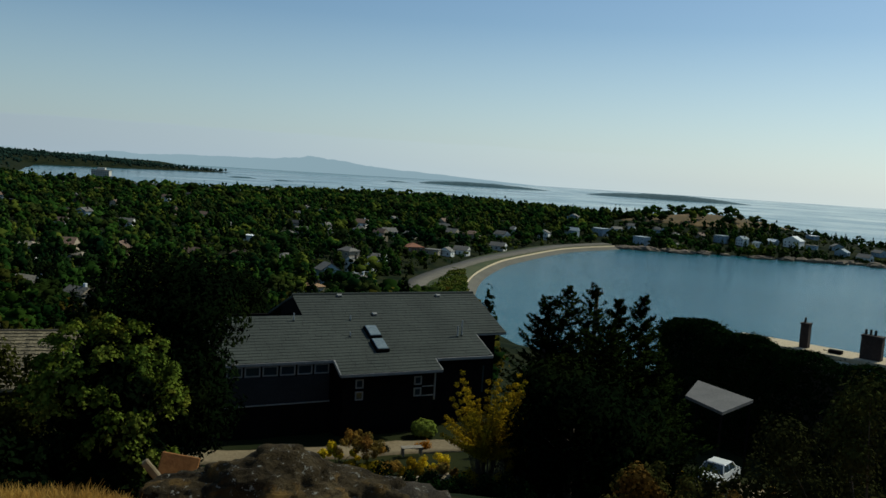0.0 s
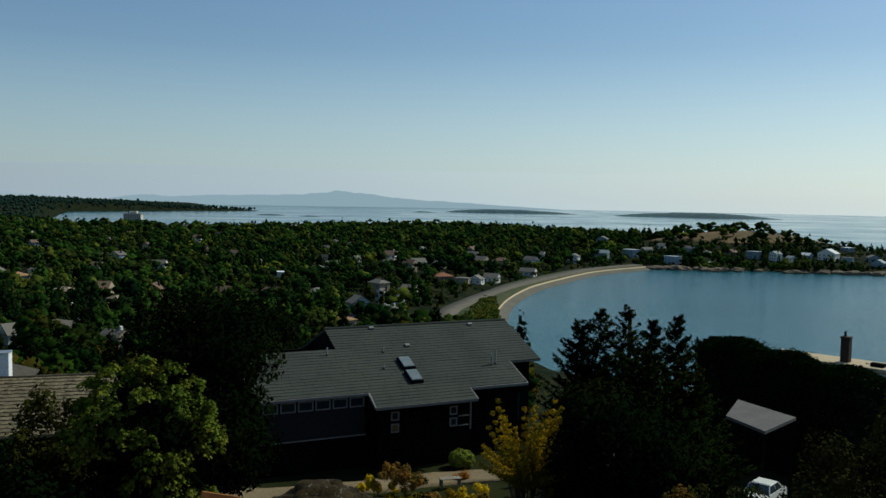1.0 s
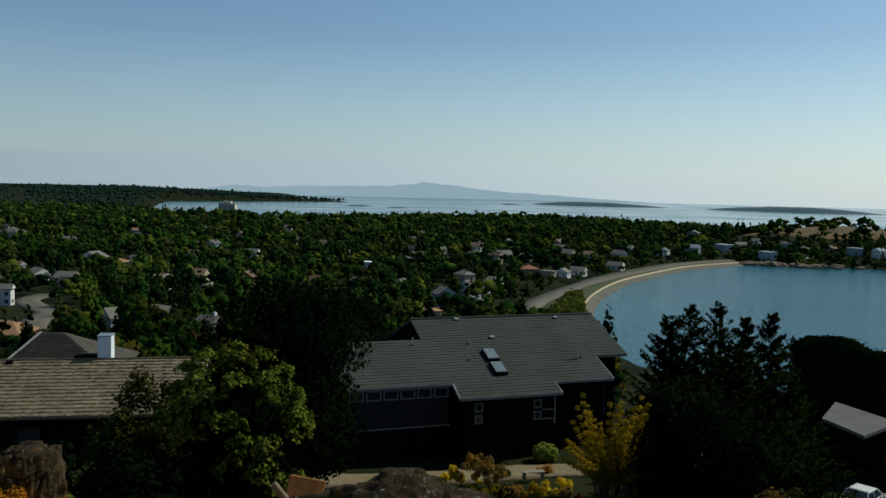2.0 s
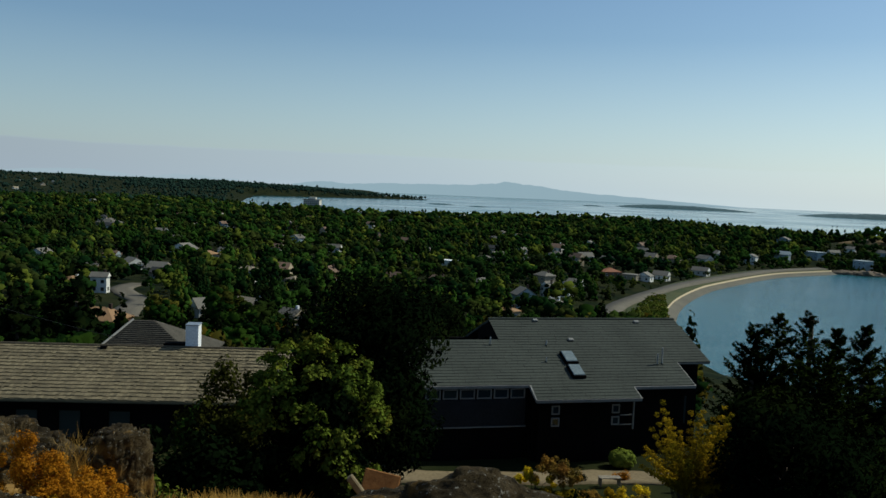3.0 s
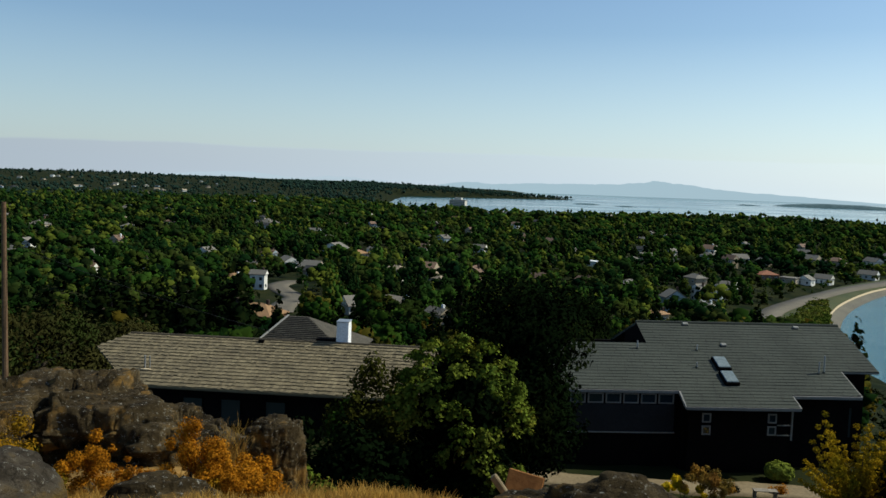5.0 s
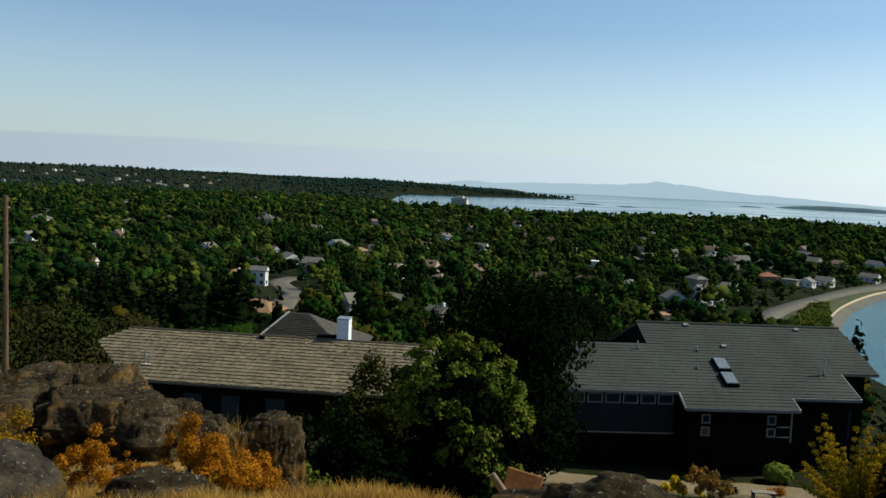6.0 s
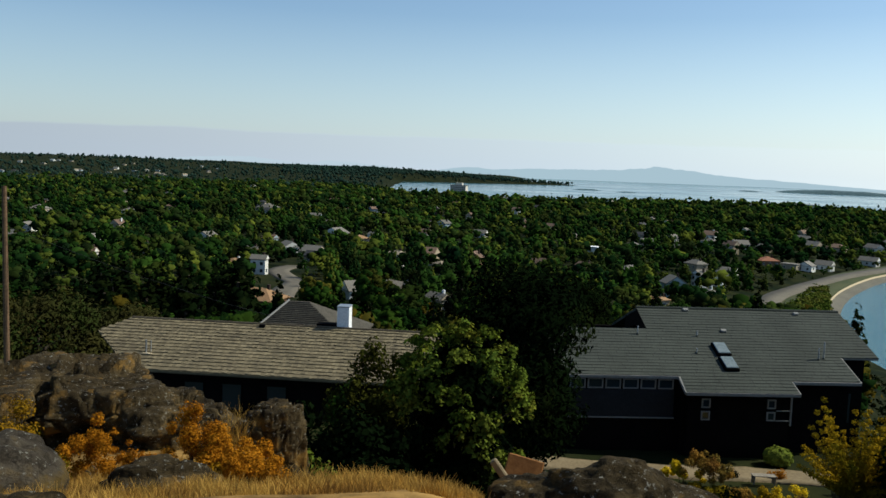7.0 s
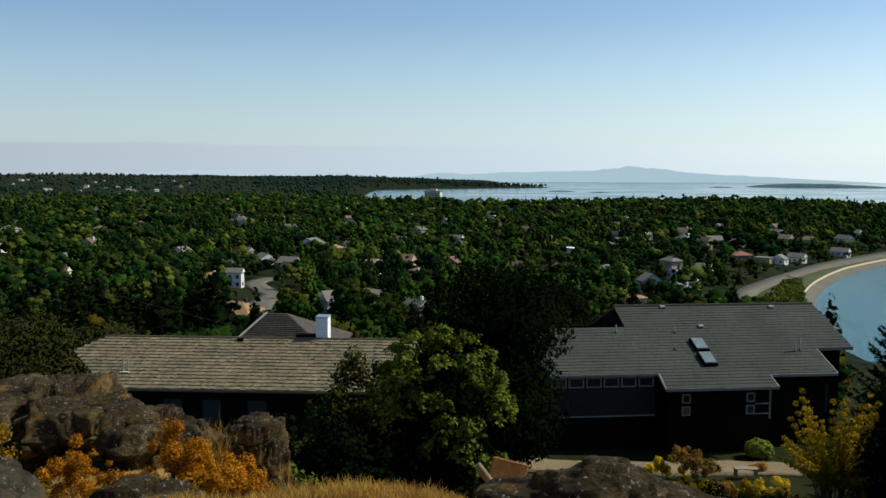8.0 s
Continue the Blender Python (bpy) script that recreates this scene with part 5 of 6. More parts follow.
garden_shrub(-15.4, 48.6, 1.0, 0.9, GOLD_LEAF, "golden green shrub on a planted bank", 212)
garden_shrub(-17.2, 50.5, 0.9, 0.9, OAK_LEAF, "dull green shrub on a planted bank", 213)
garden_shrub(-18.8, 53.0, 0.8, 0.9, RUSSET_LEAF, "russet shrub on a planted bank", 214)
garden_shrub(-20.1, 55.0, 0.7, 0.9, OAK_LEAF, "dull green shrub on a planted bank", 215)
garden_shrub(-14.2, 48.4, 0.9, 0.8, RUSSET_LEAF, "russet shrub on a planted bank", 216)
garden_shrub(-20.6, 55.0, 1.0, 1.1, OAK_LEAF, "dull green shrub on a planted bank", 218)
garden_shrub(-17.2, 54.0, 1.1, 1.2, GOLD_LEAF, "golden green shrub on a planted bank", 219)
garden_shrub(-22.1, 56.7, 0.8, 0.9, RUSSET_LEAF, "russet shrub on a planted bank", 217)


def topiary():
    """A round clipped box on a short stem."""
    gen = np.random.default_rng(220)
    ob = thing("topiary", Matrix.Translation(at_ground(0.55, 47.4)), "clipped round yellow-green box shrub beside a path", "shrub")
    part("trunk", tube(bmesh.new(), [(0, 0, -0.2), (0.02, 0, 0.5)], [0.06, 0.05], 8), BARK, ob)
    part("crown", quads_mesh("crown", lobes_crown(gen, [(0, 0, 0.55, 0.74, 0.66, 0.46), (0, 0, 0.3, 0.70, 0.62, 0.3)], 3600, 0.08, 0.12, 0.5, 1.3)), BOX_LEAF, ob)


topiary()


def small_maple():
    g = np.random.default_rng(221)
    lobes = clumps(g, 46, 1.25, 1.0, 1.9, 0.2, 0.62)
    shrub("small_maple", at_ground(4.9, 42.0), lobes, 5000, 0.07, RUSSET_LEAF, "small russet maple over yellow garden shrubs", "tree", 221, 1)


small_maple()


def gold_tree():
    """A loose golden tree with upswept branches."""
    g = np.random.default_rng(222)
    lobes = []
    for i in range(26):
        a, rise = i * 2.4, 0.25 + 0.9 * g.random()
        reach = 2.3 - 1.2 * rise + 0.4 * g.random()
        for t in np.linspace(0.2, 1, 9):
            q = 0.23 * (1.2 - 0.75 * t)
            lobes.append((math.cos(a) * reach * t, math.sin(a) * reach * t, 1.9 + 3.0 * rise * t ** 1.3, q * 1.3, q * 1.3, q))
    lobes += clumps(g, 18, 1.3, 1.1, 2.2, 0.3, 0.3)
    shrub("golden_tree", at_ground(-3.95, 33.5), lobes, 27000, 0.055, GOLD_LEAF, "loose golden yellow tree in front of the dark house", "tree", 222, 60, 1.8, 1.1)


gold_tree()


def bench():
    ob = thing("bench", frame_of(at_ground(1.3, 43.8, 0.1), 20), "weathered grey wooden garden bench", "bench")
    for y in (-0.22, -0.07, 0.08):
        part("seat_slat", boxed(-0.58, 0.58, y, y + 0.12, 0.42, 0.46, None, 0.008), WOOD_GREY, ob)
    for x in (-0.54, 0.46):
        part("leg", boxed(x, x + 0.08, -0.2, -0.12, 0, 0.42), WOOD_GREY, ob)
        part("leg", boxed(x, x + 0.08, 0.1, 0.18, 0, 0.42), WOOD_GREY, ob)


bench()


def leaning_board(name, place, turn, size, lean, material, label, tip=0):
    ob = part(name, boxed(-size[0] / 2, size[0] / 2, -0.04, 0.04, 0, size[1], None, 0.012), material)
    ob.matrix_world = frame_of(place, turn) @ Matrix.Rotation(radians(tip), 4, "Y") @ Matrix.Rotation(radians(lean), 4, "X")
    return tagged(ob, label, "board")


leaning_board("rusty_board", at_ground(18.1, 8.7, 0.0), 14, (0.40, 0.97), -24, RUST, "rusty brown board lying at the brow of the hill", 12)
leaning_board("pale_plank", at_ground(14.7, 8.3, 0.0), 16, (0.07, 1.04), 0, CONCRETE, "pale plank leaning at the brow of the hill", -38)


# ---- carport, car, white-roofed house, poles ----
def carport():
    """A flat-roofed carport on posts."""
    A, B, C, D = polar(-17.5, 70.0, 44.5), polar(-21.0, 65.9, 44.5), polar(-19.2, 60.9, 44.5), polar(-16.8, 64.3, 44.5)
    g = ground_at(C.x, C.y)
    ob = thing("carport", Matrix.Translation((C.x, C.y, g)), "small carport with a flat grey roof", "carport")
    o = Vector((C.x, C.y, g))
    part("roof", prism(bmesh.new(), [p - o for p in (A, D, C, B)], 0.22), FLAT_ROOF, ob, "flat pale grey roof")
    mid = (A + B + C + D) / 4
    for p in (A, B, C, D):
        q = p + (mid - p) * 0.08 - o
        part("post", boxed(q.x - 0.07, q.x + 0.07, q.y - 0.07, q.y + 0.07, ground_at(*(q + o).xy) - g - 0.2, q.z - 0.22), DARK_WALL, ob)


FLAT_ROOF = surface("flat_grey_roofing", (0.085, 0.08, 0.075), (0.13, 0.122, 0.112), 0.6, 9.0)
CAR_WHITE = nodes_of("white_car_paint")[0]
CAR_WHITE.node_tree.nodes["Principled BSDF"].inputs["Base Color"].default_value = (0.66, 0.65, 0.61, 1)
CAR_WHITE.node_tree.nodes["Principled BSDF"].inputs["Roughness"].default_value = 0.3
RUBBER = surface("tyre_rubber", (0.015, 0.015, 0.015), (0.03, 0.03, 0.03), 3, 20)


def car():
    ob = thing("car", frame_of(at_ground(-19.2, 59.0, 0.1), 50), "white parked car on a driveway", "car")
    # profile along the length, then narrowed at the cabin
    prof = [(-2.1, 0.30), (-2.15, 0.62), (-1.95, 0.86), (-1.0, 0.95), (1.45, 0.95), (2.0, 0.86), (2.1, 0.55), (2.05, 0.30)]
    bm = bmesh.new()
    rows = [[bm.verts.new((x, y * (0.84 if z > 0.8 else 0.88), z)) for x, z in prof] for y in (-1, 1)]
    bm.faces.new(rows[0])
    bm.faces.new(rows[1][::-1])
    for i in range(len(prof)):
        j = (i + 1) % len(prof)
        bm.faces.new((rows[0][i], rows[1][i], rows[1][j], rows[0][j]))
    bmesh.ops.bevel(bm, geom=bm.edges[:], offset=0.06, segments=2, affect="EDGES")
    body = part("body", bm, CAR_WHITE, ob, "white car body")
    for name, mat in (("glasshouse", GLASS), ("roof", CAR_WHITE)):
        bm = bmesh.new()
        lo = [(-1.05, 0.94, 0.80), (1.6, 0.94, 0.80)] if name == "glasshouse" else [(-0.4, 1.38, 0.65), (0.9, 1.38, 0.65)]
        hi = [(-0.35, 1.39, 0.62), (0.85, 1.39, 0.62)] if name == "glasshouse" else [(-0.33, 1.44, 0.58), (0.82, 1.44, 0.58)]
        v = [bm.verts.new((x, s * y, z)) for x, z, y in (lo + hi) for s in (-1, 1)]
        for f in ((0, 1, 3, 2), (4, 6, 7, 5), (0, 4, 5, 1), (2, 3, 7, 6), (0, 2, 6, 4), (1, 5, 7, 3)):
            bm.faces.new([v[i] for i in f])
        part(name, bm, mat, body if name == "roof" else ob)
    for x in (-0.75, 0.25, 1.2):
        for s in (-1, 1):
            part("pillar", tube(bmesh.new(), [(x * 1.15 - 0.05, s * 0.81, 0.94), (x * 0.72, s * 0.64, 1.40)], [0.045, 0.04], 5), CAR_WHITE, body)
    for x in (-1.35, 1.3):
        for s in (-1, 1):
            w = part("wheel", tube(bmesh.new(), [(x, s * 0.70, 0.31), (x, s * 0.9, 0.31)], [0.31, 0.31], 16), RUBBER, ob)
            part("rim", tube(bmesh.new(), [(x, s * 0.89, 0.31), (x, s * 0.91, 0.31)], [0.19, 0.17], 12), METAL, w)
    for s in (-1, 1):
        part("headlight", boxed(-2.13, -2.0, s * 0.6 - 0.16, s * 0.6 + 0.16, 0.62, 0.76, None, 0.02), SKY_TINT_GLASS, ob)


carport()
car()


def white_house():
    """The long white-edged flat roof beyond the hedge, with two brick chimneys."""
    a, b = polar(-19.0, 98), polar(-31.0, 92)
    g = 36.6
    d = b - a
    turn = math.degrees(math.atan2(d.y, d.x))
    ob = thing("white_house", frame_of((a.x, a.y, g), turn), "white flat-roofed house behind a hedge", "house")
    ln = d.length
    part("wall", boxed(0.3, ln, 0.3, 4, -3, 6.6), WHITE, ob)
    part("roof", boxed(0, ln + 0.3, 0, 4.3, 6.602, 7.05, None, 0.04), PALE_STONE, ob, "white roof edge in the sun")
    for u, wd, h in ((7.4, 0.85, 2.5), (13.4, 2.0, 2.3)):
        ch = part("chimney", boxed(u, u + wd, 1.2, 2.1, 7.052, 7.05 + h, None, 0.03), BRICK, ob, "dark brick chimney")
        part("chimney_cap", boxed(u - 0.07, u + wd + 0.07, 1.13, 2.17, 7.05 + h, 7.2 + h, None, 0.02), BRICK, ch)
        for k in range(1 if wd < 1 else 3):
            part("chimney_pot", tube(bmesh.new(), [(u + 0.3 + k * 0.45, 1.65, 7.2 + h), (u + 0.3 + k * 0.45, 1.65, 7.75 + h)], [0.14, 0.11], 10), BRICK, ch)
    part("roof_box", boxed(10.4, 11.7, 1.0, 1.8, 7.052, 7.4, None, 0.03), DARK_WALL, ob)


white_house()


def utility_pole(az, r, top, label, arms=1, can=True):
    p = polar(az, r)
    g = ground_at(p.x, p.y)
    ob = thing("utility_pole", frame_of((p.x, p.y, g), az), label, "utility pole", "utility poles")
    h = top - g
    part("pole", tube(bmesh.new(), [(0, 0, -0.5), (0, 0, h)], [0.16, 0.11], 10), POLE_WOOD, ob)
    for k in range(arms):
        part("crossarm", boxed(-0.36, 0.36, -0.18, -0.1, h - 0.35 - k * 0.7, h - 0.22 - k * 0.7, None, 0.01), POLE_WOOD, ob)
        for x in (-0.3, 0.3):
            part("insulator", tube(bmesh.new(), [(x, -0.14, h - 0.22 - k * 0.7), (x, -0.14, h - 0.05 - k * 0.7)], [0.05, 0.035], 8), METAL, ob)
    if can:
        part("transformer", tube(bmesh.new(), [(0.05, -0.38, h - 2.3), (0.05, -0.38, h - 2.2), (0.05, -0.38, h - 1.35), (0.05, -0.38, h - 1.25)], [0.16, 0.2, 0.2, 0.16], 14), PANEL, ob, "dark grey transformer can")


utility_pole(-10.55, 50, 53.7, "wooden utility pole with a crossarm and a dark transformer", 1, True)
utility_pole(50.55, 45, 58.25, "plain brown wooden utility pole behind the rocks", 0, False)


def cable(name, a, b, sag):
    pts = [Vector(a).lerp(Vector(b), t / 16) - Vector((0, 0, sag * 4 * (t / 16) * (1 - t / 16))) for t in range(17)]
    ob = part(name, tube(bmesh.new(), pts, [0.012] * 17, 5), BLACK)
    return tagged(ob, "thin dark overhead cable between poles and houses", "cable")


BLACK = surface("black_cable", (0.012, 0.012, 0.012), (0.02, 0.02, 0.02), 3, 20)
cable("cable", polar(50.55, 45, 56.4), polar(9.0, 47.5, 48.9), 1.6)
cable("cable", polar(-10.55, 50, 52.9), polar(-3.6, 49, 49.4), 0.5)


# ---- the town ----
def house_paint(name, c):
    return surface(name, tuple(x * 0.88 for x in c), c, 0.2, 3.0, 0.75, 0.15, 0.02, 0.0, 0.12)


WALLS = {"W": house_paint("white_siding", (0.74, 0.72, 0.65)), "T": house_paint("tan_siding", (0.40, 0.33, 0.23)), "B": house_paint("brown_siding", (0.16, 0.10, 0.065)), "S": house_paint("blue_grey_siding", (0.30, 0.37, 0.40))}
ROOFS = {"G": house_paint("grey_asphalt_roof", (0.17, 0.155, 0.13)), "B": house_paint("brown_roof", (0.17, 0.11, 0.075)), "O": house_paint("orange_brown_roof", (0.32, 0.19, 0.095)), "T": house_paint("tan_roof", (0.33, 0.27, 0.19)),
         "R": house_paint("red_brown_roof", (0.26, 0.11, 0.06)), "S": house_paint("slate_blue_roof", (0.30, 0.34, 0.35)), "W": house_paint("white_roof", (0.78, 0.78, 0.76)), "K": house_paint("dark_roof", (0.05, 0.05, 0.05))}
WALL_WORD = {"W": "white", "T": "tan", "B": "brown", "S": "blue-grey"}
ROOF_WORD = {"G": "grey", "B": "brown", "O": "orange-brown", "T": "tan", "R": "red-brown", "S": "slate blue", "W": "white", "K": "dark"}
HOUSES = []


def town_house(x, y, w, style, wall, roof, storeys, turn=None, seen=True):
    """A town house: walls, a gabled, hipped or flat roof, windows on the sides that are seen, a chimney."""
    gen = random.Random(int(x * 13 + y * 7))
    az = math.degrees(math.atan2(-x, y))
    turn = az + gen.choice((-48, -38, -30, -20, 24)) if turn is None else turn
    d = w * (0.62 + 0.2 * gen.random())
    h = 2.9 * storeys + 0.4
    g = max(ground_at(x, y), 1.2)
    kind = {"g": "gabled", "h": "hipped", "f": "flat"}[style]
    ob = thing("house", frame_of((x, y, g), turn), f"{WALL_WORD[wall]} house with a {ROOF_WORD[roof]} {kind} roof among trees", "house", "town houses")
    a, b = w / 2, d / 2
    part("wall", boxed(-a, a, -b, b, -2.0, h), WALLS[wall], ob)
    o = 0.45
    if style == "f":
        part("roof", boxed(-a - o, a + o, -b - o, b + o, h + 0.003, h + 0.35, None, 0.03), ROOFS[roof], ob)
        rise = 0.35
    else:
        rise = d * (0.36 if style == "g" else 0.28) * (1.25 if storeys > 1 and w < 9 else 1)
        along = gen.random() < 0.6
        bm = bmesh.new()
        ra, rb = a + o, b + o
        inset = 0 if style == "g" else min(a, b) * 0.95
        if along:
            c = [(-ra, -rb, h), (ra, -rb, h), (ra, rb, h), (-ra, rb, h), (-ra + inset, 0, h + rise), (ra - inset, 0, h + rise)]
        else:
            c = [(ra, -rb, h), (ra, rb, h), (-ra, rb, h), (-ra, -rb, h), (0, -rb + inset, h + rise), (0, rb - inset, h + rise)]
        v = [bm.verts.new(p) for p in c] + [bm.verts.new((p[0], p[1], p[2] - 0.2)) for p in c[:4]]
        for f in ((0, 1, 5, 4), (2, 3, 4, 5), (3, 0, 4), (1, 2, 5), (6, 7, 8, 9), (0, 6, 7, 1), (1, 7, 8, 2), (2, 8, 9, 3), (3, 9, 6, 0)):
            bm.faces.new([v[i] for i in f])
        part("roof", bm, ROOFS[roof], ob)
        if style == "g":
            # wall-coloured gable ends, set just proud of the roof block
            for s in (-1, 1):
                bm = bmesh.new()
                e = (ra + 0.02) if along else (rb + 0.02)
                half, up = (b * 0.9, rise * 0.86)
                half = half if along else a * 0.9
                pts = [(s * e, -half, h), (s * e, half, h), (s * e, 0, h + up)] if along else [(-half, s * e, h), (half, s * e, h), (0, s * e, h + up)]
                bm.faces.new([bm.verts.new(p) for p in pts])
                out = bmesh.ops.extrude_face_region(bm, geom=bm.faces[:])
                for q in out["geom"]:
                    if isinstance(q, bmesh.types.BMVert):
                        q.co += Vector((-s * 0.1, 0, 0)) if along else Vector((0, -s * 0.1, 0))
                part("gable", bm, WALLS[wall], ob)
    n = max(2, int(w / 3.2))
    for s in range(storeys):
        for k in range(n):
            u = -a + (k + 0.5) * w / n
            win = part("window", boxed(u - 0.6, u + 0.6, -b - 0.06, -b + 0.01, 0.9 + 2.9 * s, 2.2 + 2.9 * s), WHITE if wall != "W" else DARK_WALL, ob)
            part("pane", boxed(u - 0.5, u + 0.5, -b - 0.08, -b - 0.05, 1.0 + 2.9 * s, 2.1 + 2.9 * s), GLASS, win)
    for s in (-1, 1):
        win = part("window", boxed(s * a - 0.05, s * a + 0.05, -0.7, 0.7, 0.9, 2.2), WHITE if wall != "W" else DARK_WALL, ob)
        part("pane", boxed(s * a - 0.07, s * a + 0.07, -0.6, 0.6, 1.0, 2.1), GLASS, win)
    if style != "f" and gen.random() < 0.6:
        part("chimney", boxed(a * 0.4, a * 0.4 + 0.8, 0.2, 1.0, h + rise * 0.3, h + rise + 0.9, None, 0.03), WHITE if gen.random() < 0.3 else BRICK, ob)
    HOUSES.append((x, y, w, seen))
    return ob


town_house(-471.3, 404.3, 11.1, "g", "W", "G", 1)
town_house(-469.5, 444.5, 12.2, "h", "T", "B", 1)
town_house(-364.6, 355.0, 13.2, "g", "W", "G", 1)
town_house(-328.8, 300.2, 6.0, "g", "W", "G", 1)
town_house(-277.5, 269.2, 6.0, "g", "W", "B", 2)
town_house(-337.2, 420.8, 11.2, "g", "W", "G", 1)
town_house(-220.5, 293.0, 7.6, "h", "T", "O", 1)
town_house(-200.7, 282.9, 6.0, "g", "W", "G", 2, seen=False)
town_house(-266.0, 402.7, 11.1, "g", "W", "G", 1)
town_house(-242.8, 389.4, 11.8, "g", "T", "G", 1)
town_house(-285.6, 488.3, 15.2, "g", "W", "G", 1)
town_house(-256.8, 468.0, 11.4, "h", "T", "O", 1)
town_house(-261.3, 495.3, 6.7, "g", "W", "G", 1)
town_house(-229.0, 423.5, 6.0, "g", "W", "S", 1)
town_house(-246.7, 546.3, 8.8, "g", "W", "B", 1)
town_house(-564.0, 1034.2, 13.4, "f", "W", "W", 1)
town_house(-492.1, 707.5, 20.0, "h", "T", "G", 1)
town_house(-556.4, 643.9, 14.3, "h", "T", "B", 1)
town_house(-143.5, 201.6, 14.2, "h", "B", "O", 1)
town_house(-130.5, 239.8, 11.4, "g", "W", "G", 1)
town_house(-116.7, 240.8, 12.5, "g", "T", "T", 1)
town_house(-100.1, 232.5, 6.6, "g", "T", "G", 1)
town_house(-421.8, 351.2, 12.3, "g", "W", "G", 1)
town_house(-615.1, 541.4, 15.7, "h", "T", "G", 1)
town_house(-818.5, 863.8, 22, "h", "W", "G", 1)
town_house(-488.4, 769.0, 13.6, "g", "W", "G", 1)
town_house(-375.2, 613.0, 11.6, "h", "T", "B", 1)
town_house(-342.7, 680.2, 10.2, "g", "W", "G", 1)
town_house(-156.1, 364.5, 6.9, "h", "T", "T", 1)
town_house(-215.6, 574.1, 9.0, "g", "W", "G", 1)
town_house(-115.2, 505.0, 7.7, "f", "W", "W", 2)
town_house(-283.1, 678.6, 7.8, "g", "W", "G", 1)
town_house(-202.6, 716.5, 11.0, "g", "W", "B", 1)
town_house(-94.6, 676.8, 10.4, "g", "W", "G", 1)
town_house(-75.8, 579.6, 8.9, "g", "W", "G", 1)
town_house(-64.4, 654.9, 11.0, "h", "W", "G", 1)
town_house(-41.9, 640.3, 10.9, "g", "W", "G", 1)
town_house(-24.6, 628.4, 9.0, "g", "T", "G", 1)
town_house(-20.0, 559.7, 12.0, "h", "B", "R", 1)
town_house(2.4, 567.1, 9.0, "g", "W", "G", 1)
town_house(-6.6, 561.4, 9.5, "f", "T", "G", 1)
town_house(13.0, 585.9, 10.0, "g", "W", "G", 1)
town_house(41.9, 645.2, 11.6, "g", "W", "G", 1)
town_house(-44.4, 416.7, 6.4, "g", "W", "G", 2)
town_house(-37.1, 434.8, 7.3, "g", "W", "K", 2)
town_house(-48.5, 357.9, 8.5, "g", "S", "G", 2)
town_house(-45.6, 367.6, 7.7, "g", "T", "R", 1)
town_house(-37.4, 369.4, 13.0, "h", "T", "G", 1)
town_house(-45.9, 303.9, 6.4, "h", "T", "O", 1)
town_house(-107.6, 585.1, 8.1, "h", "T", "G", 1)
town_house(-36.2, 483.7, 8.2, "g", "W", "G", 1)
town_house(-179.2, 872.3, 13.3, "g", "W", "G", 1)
town_house(-1.1, 769.4, 12.3, "g", "W", "G", 1)
town_house(22.8, 693.5, 12.2, "h", "T", "B", 1)
town_house(146.1, 966.6, 12.4, "g", "S", "G", 2)
town_house(120.5, 798.1, 11.8, "g", "S", "S", 2)
town_house(89.6, 758.3, 9.6, "g", "W", "G", 2)
town_house(151.9, 826.5, 15.8, "f", "S", "S", 2)
town_house(176.6, 868.2, 9.6, "g", "W", "G", 1)
town_house(179.9, 770.3, 12.6, "f", "S", "S", 3)
town_house(228.2, 837.8, 10.4, "h", "B", "G", 1)
town_house(268.6, 818.9, 12.3, "f", "S", "S", 2)
town_house(284.1, 806.7, 9.7, "g", "W", "S", 2)
town_house(317.9, 819.9, 10.1, "g", "S", "W", 1)
town_house(335.7, 812.7, 15.8, "g", "W", "W", 2)
town_house(350.8, 806.3, 9.4, "f", "S", "G", 1)
town_house(387.5, 892.1, 11.4, "f", "S", "W", 1)
town_house(375.8, 809.8, 10.6, "g", "S", "G", 1)
town_house(219.7, 869.9, 9.9, "g", "S", "G", 1)
town_house(253.4, 839.7, 8.9, "g", "T", "B", 1)
town_house(297.1, 802.1, 8.0, "g", "W", "S", 1)
town_house(212.4, 778.7, 8.1, "h", "T", "G", 1)
town_house(49.3, 720.7, 12.6, "g", "W", "G", 1)
town_house(5.9, 692.1, 11.1, "g", "T", "G", 1)
town_house(196.5, 894.2, 9.1, "g", "W", "G", 1)
town_house(62.3, 796.6, 10.7, "g", "W", "G", 1)
town_house(376.9, 755.9, 11.8, "g", "W", "G", 1)
town_house(366.5, 777.6, 10.9, "g", "S", "S", 1)
town_house(401.3, 780.0, 11.4, "g", "S", "G", 1)

# more houses between the trees, farther off
more = random.Random(77)
for n in range(150):
    az, r = more.uniform(-3, 56), 390 * (1500 / 390) ** more.random()
    p = polar(az, r)
    if inside_distance(np.array([p.x]), np.array([p.y]), MAINLAND)[0] < 45 or min(math.hypot(p.x - q[0], p.y - q[1]) for q in HOUSES) < 24 or (az > 36 and n % 3):
        continue
    town_house(round(p.x, 1), round(p.y, 1), more.uniform(8, 12), more.choice("gggh"), more.choice("WTTBBS"), more.choice("GGGBTKKB"), more.choice((1, 1, 2)), seen=n % 3 == 0)


for n in range(45):
    p = polar(more.uniform(37, 54), 1750 * (2900 / 1750) ** more.random())
    town_house(round(p.x, 1), round(p.y, 1), more.uniform(10, 13), more.choice("ghf"), more.choice("WTTS"), more.choice("GTSK"), 1)


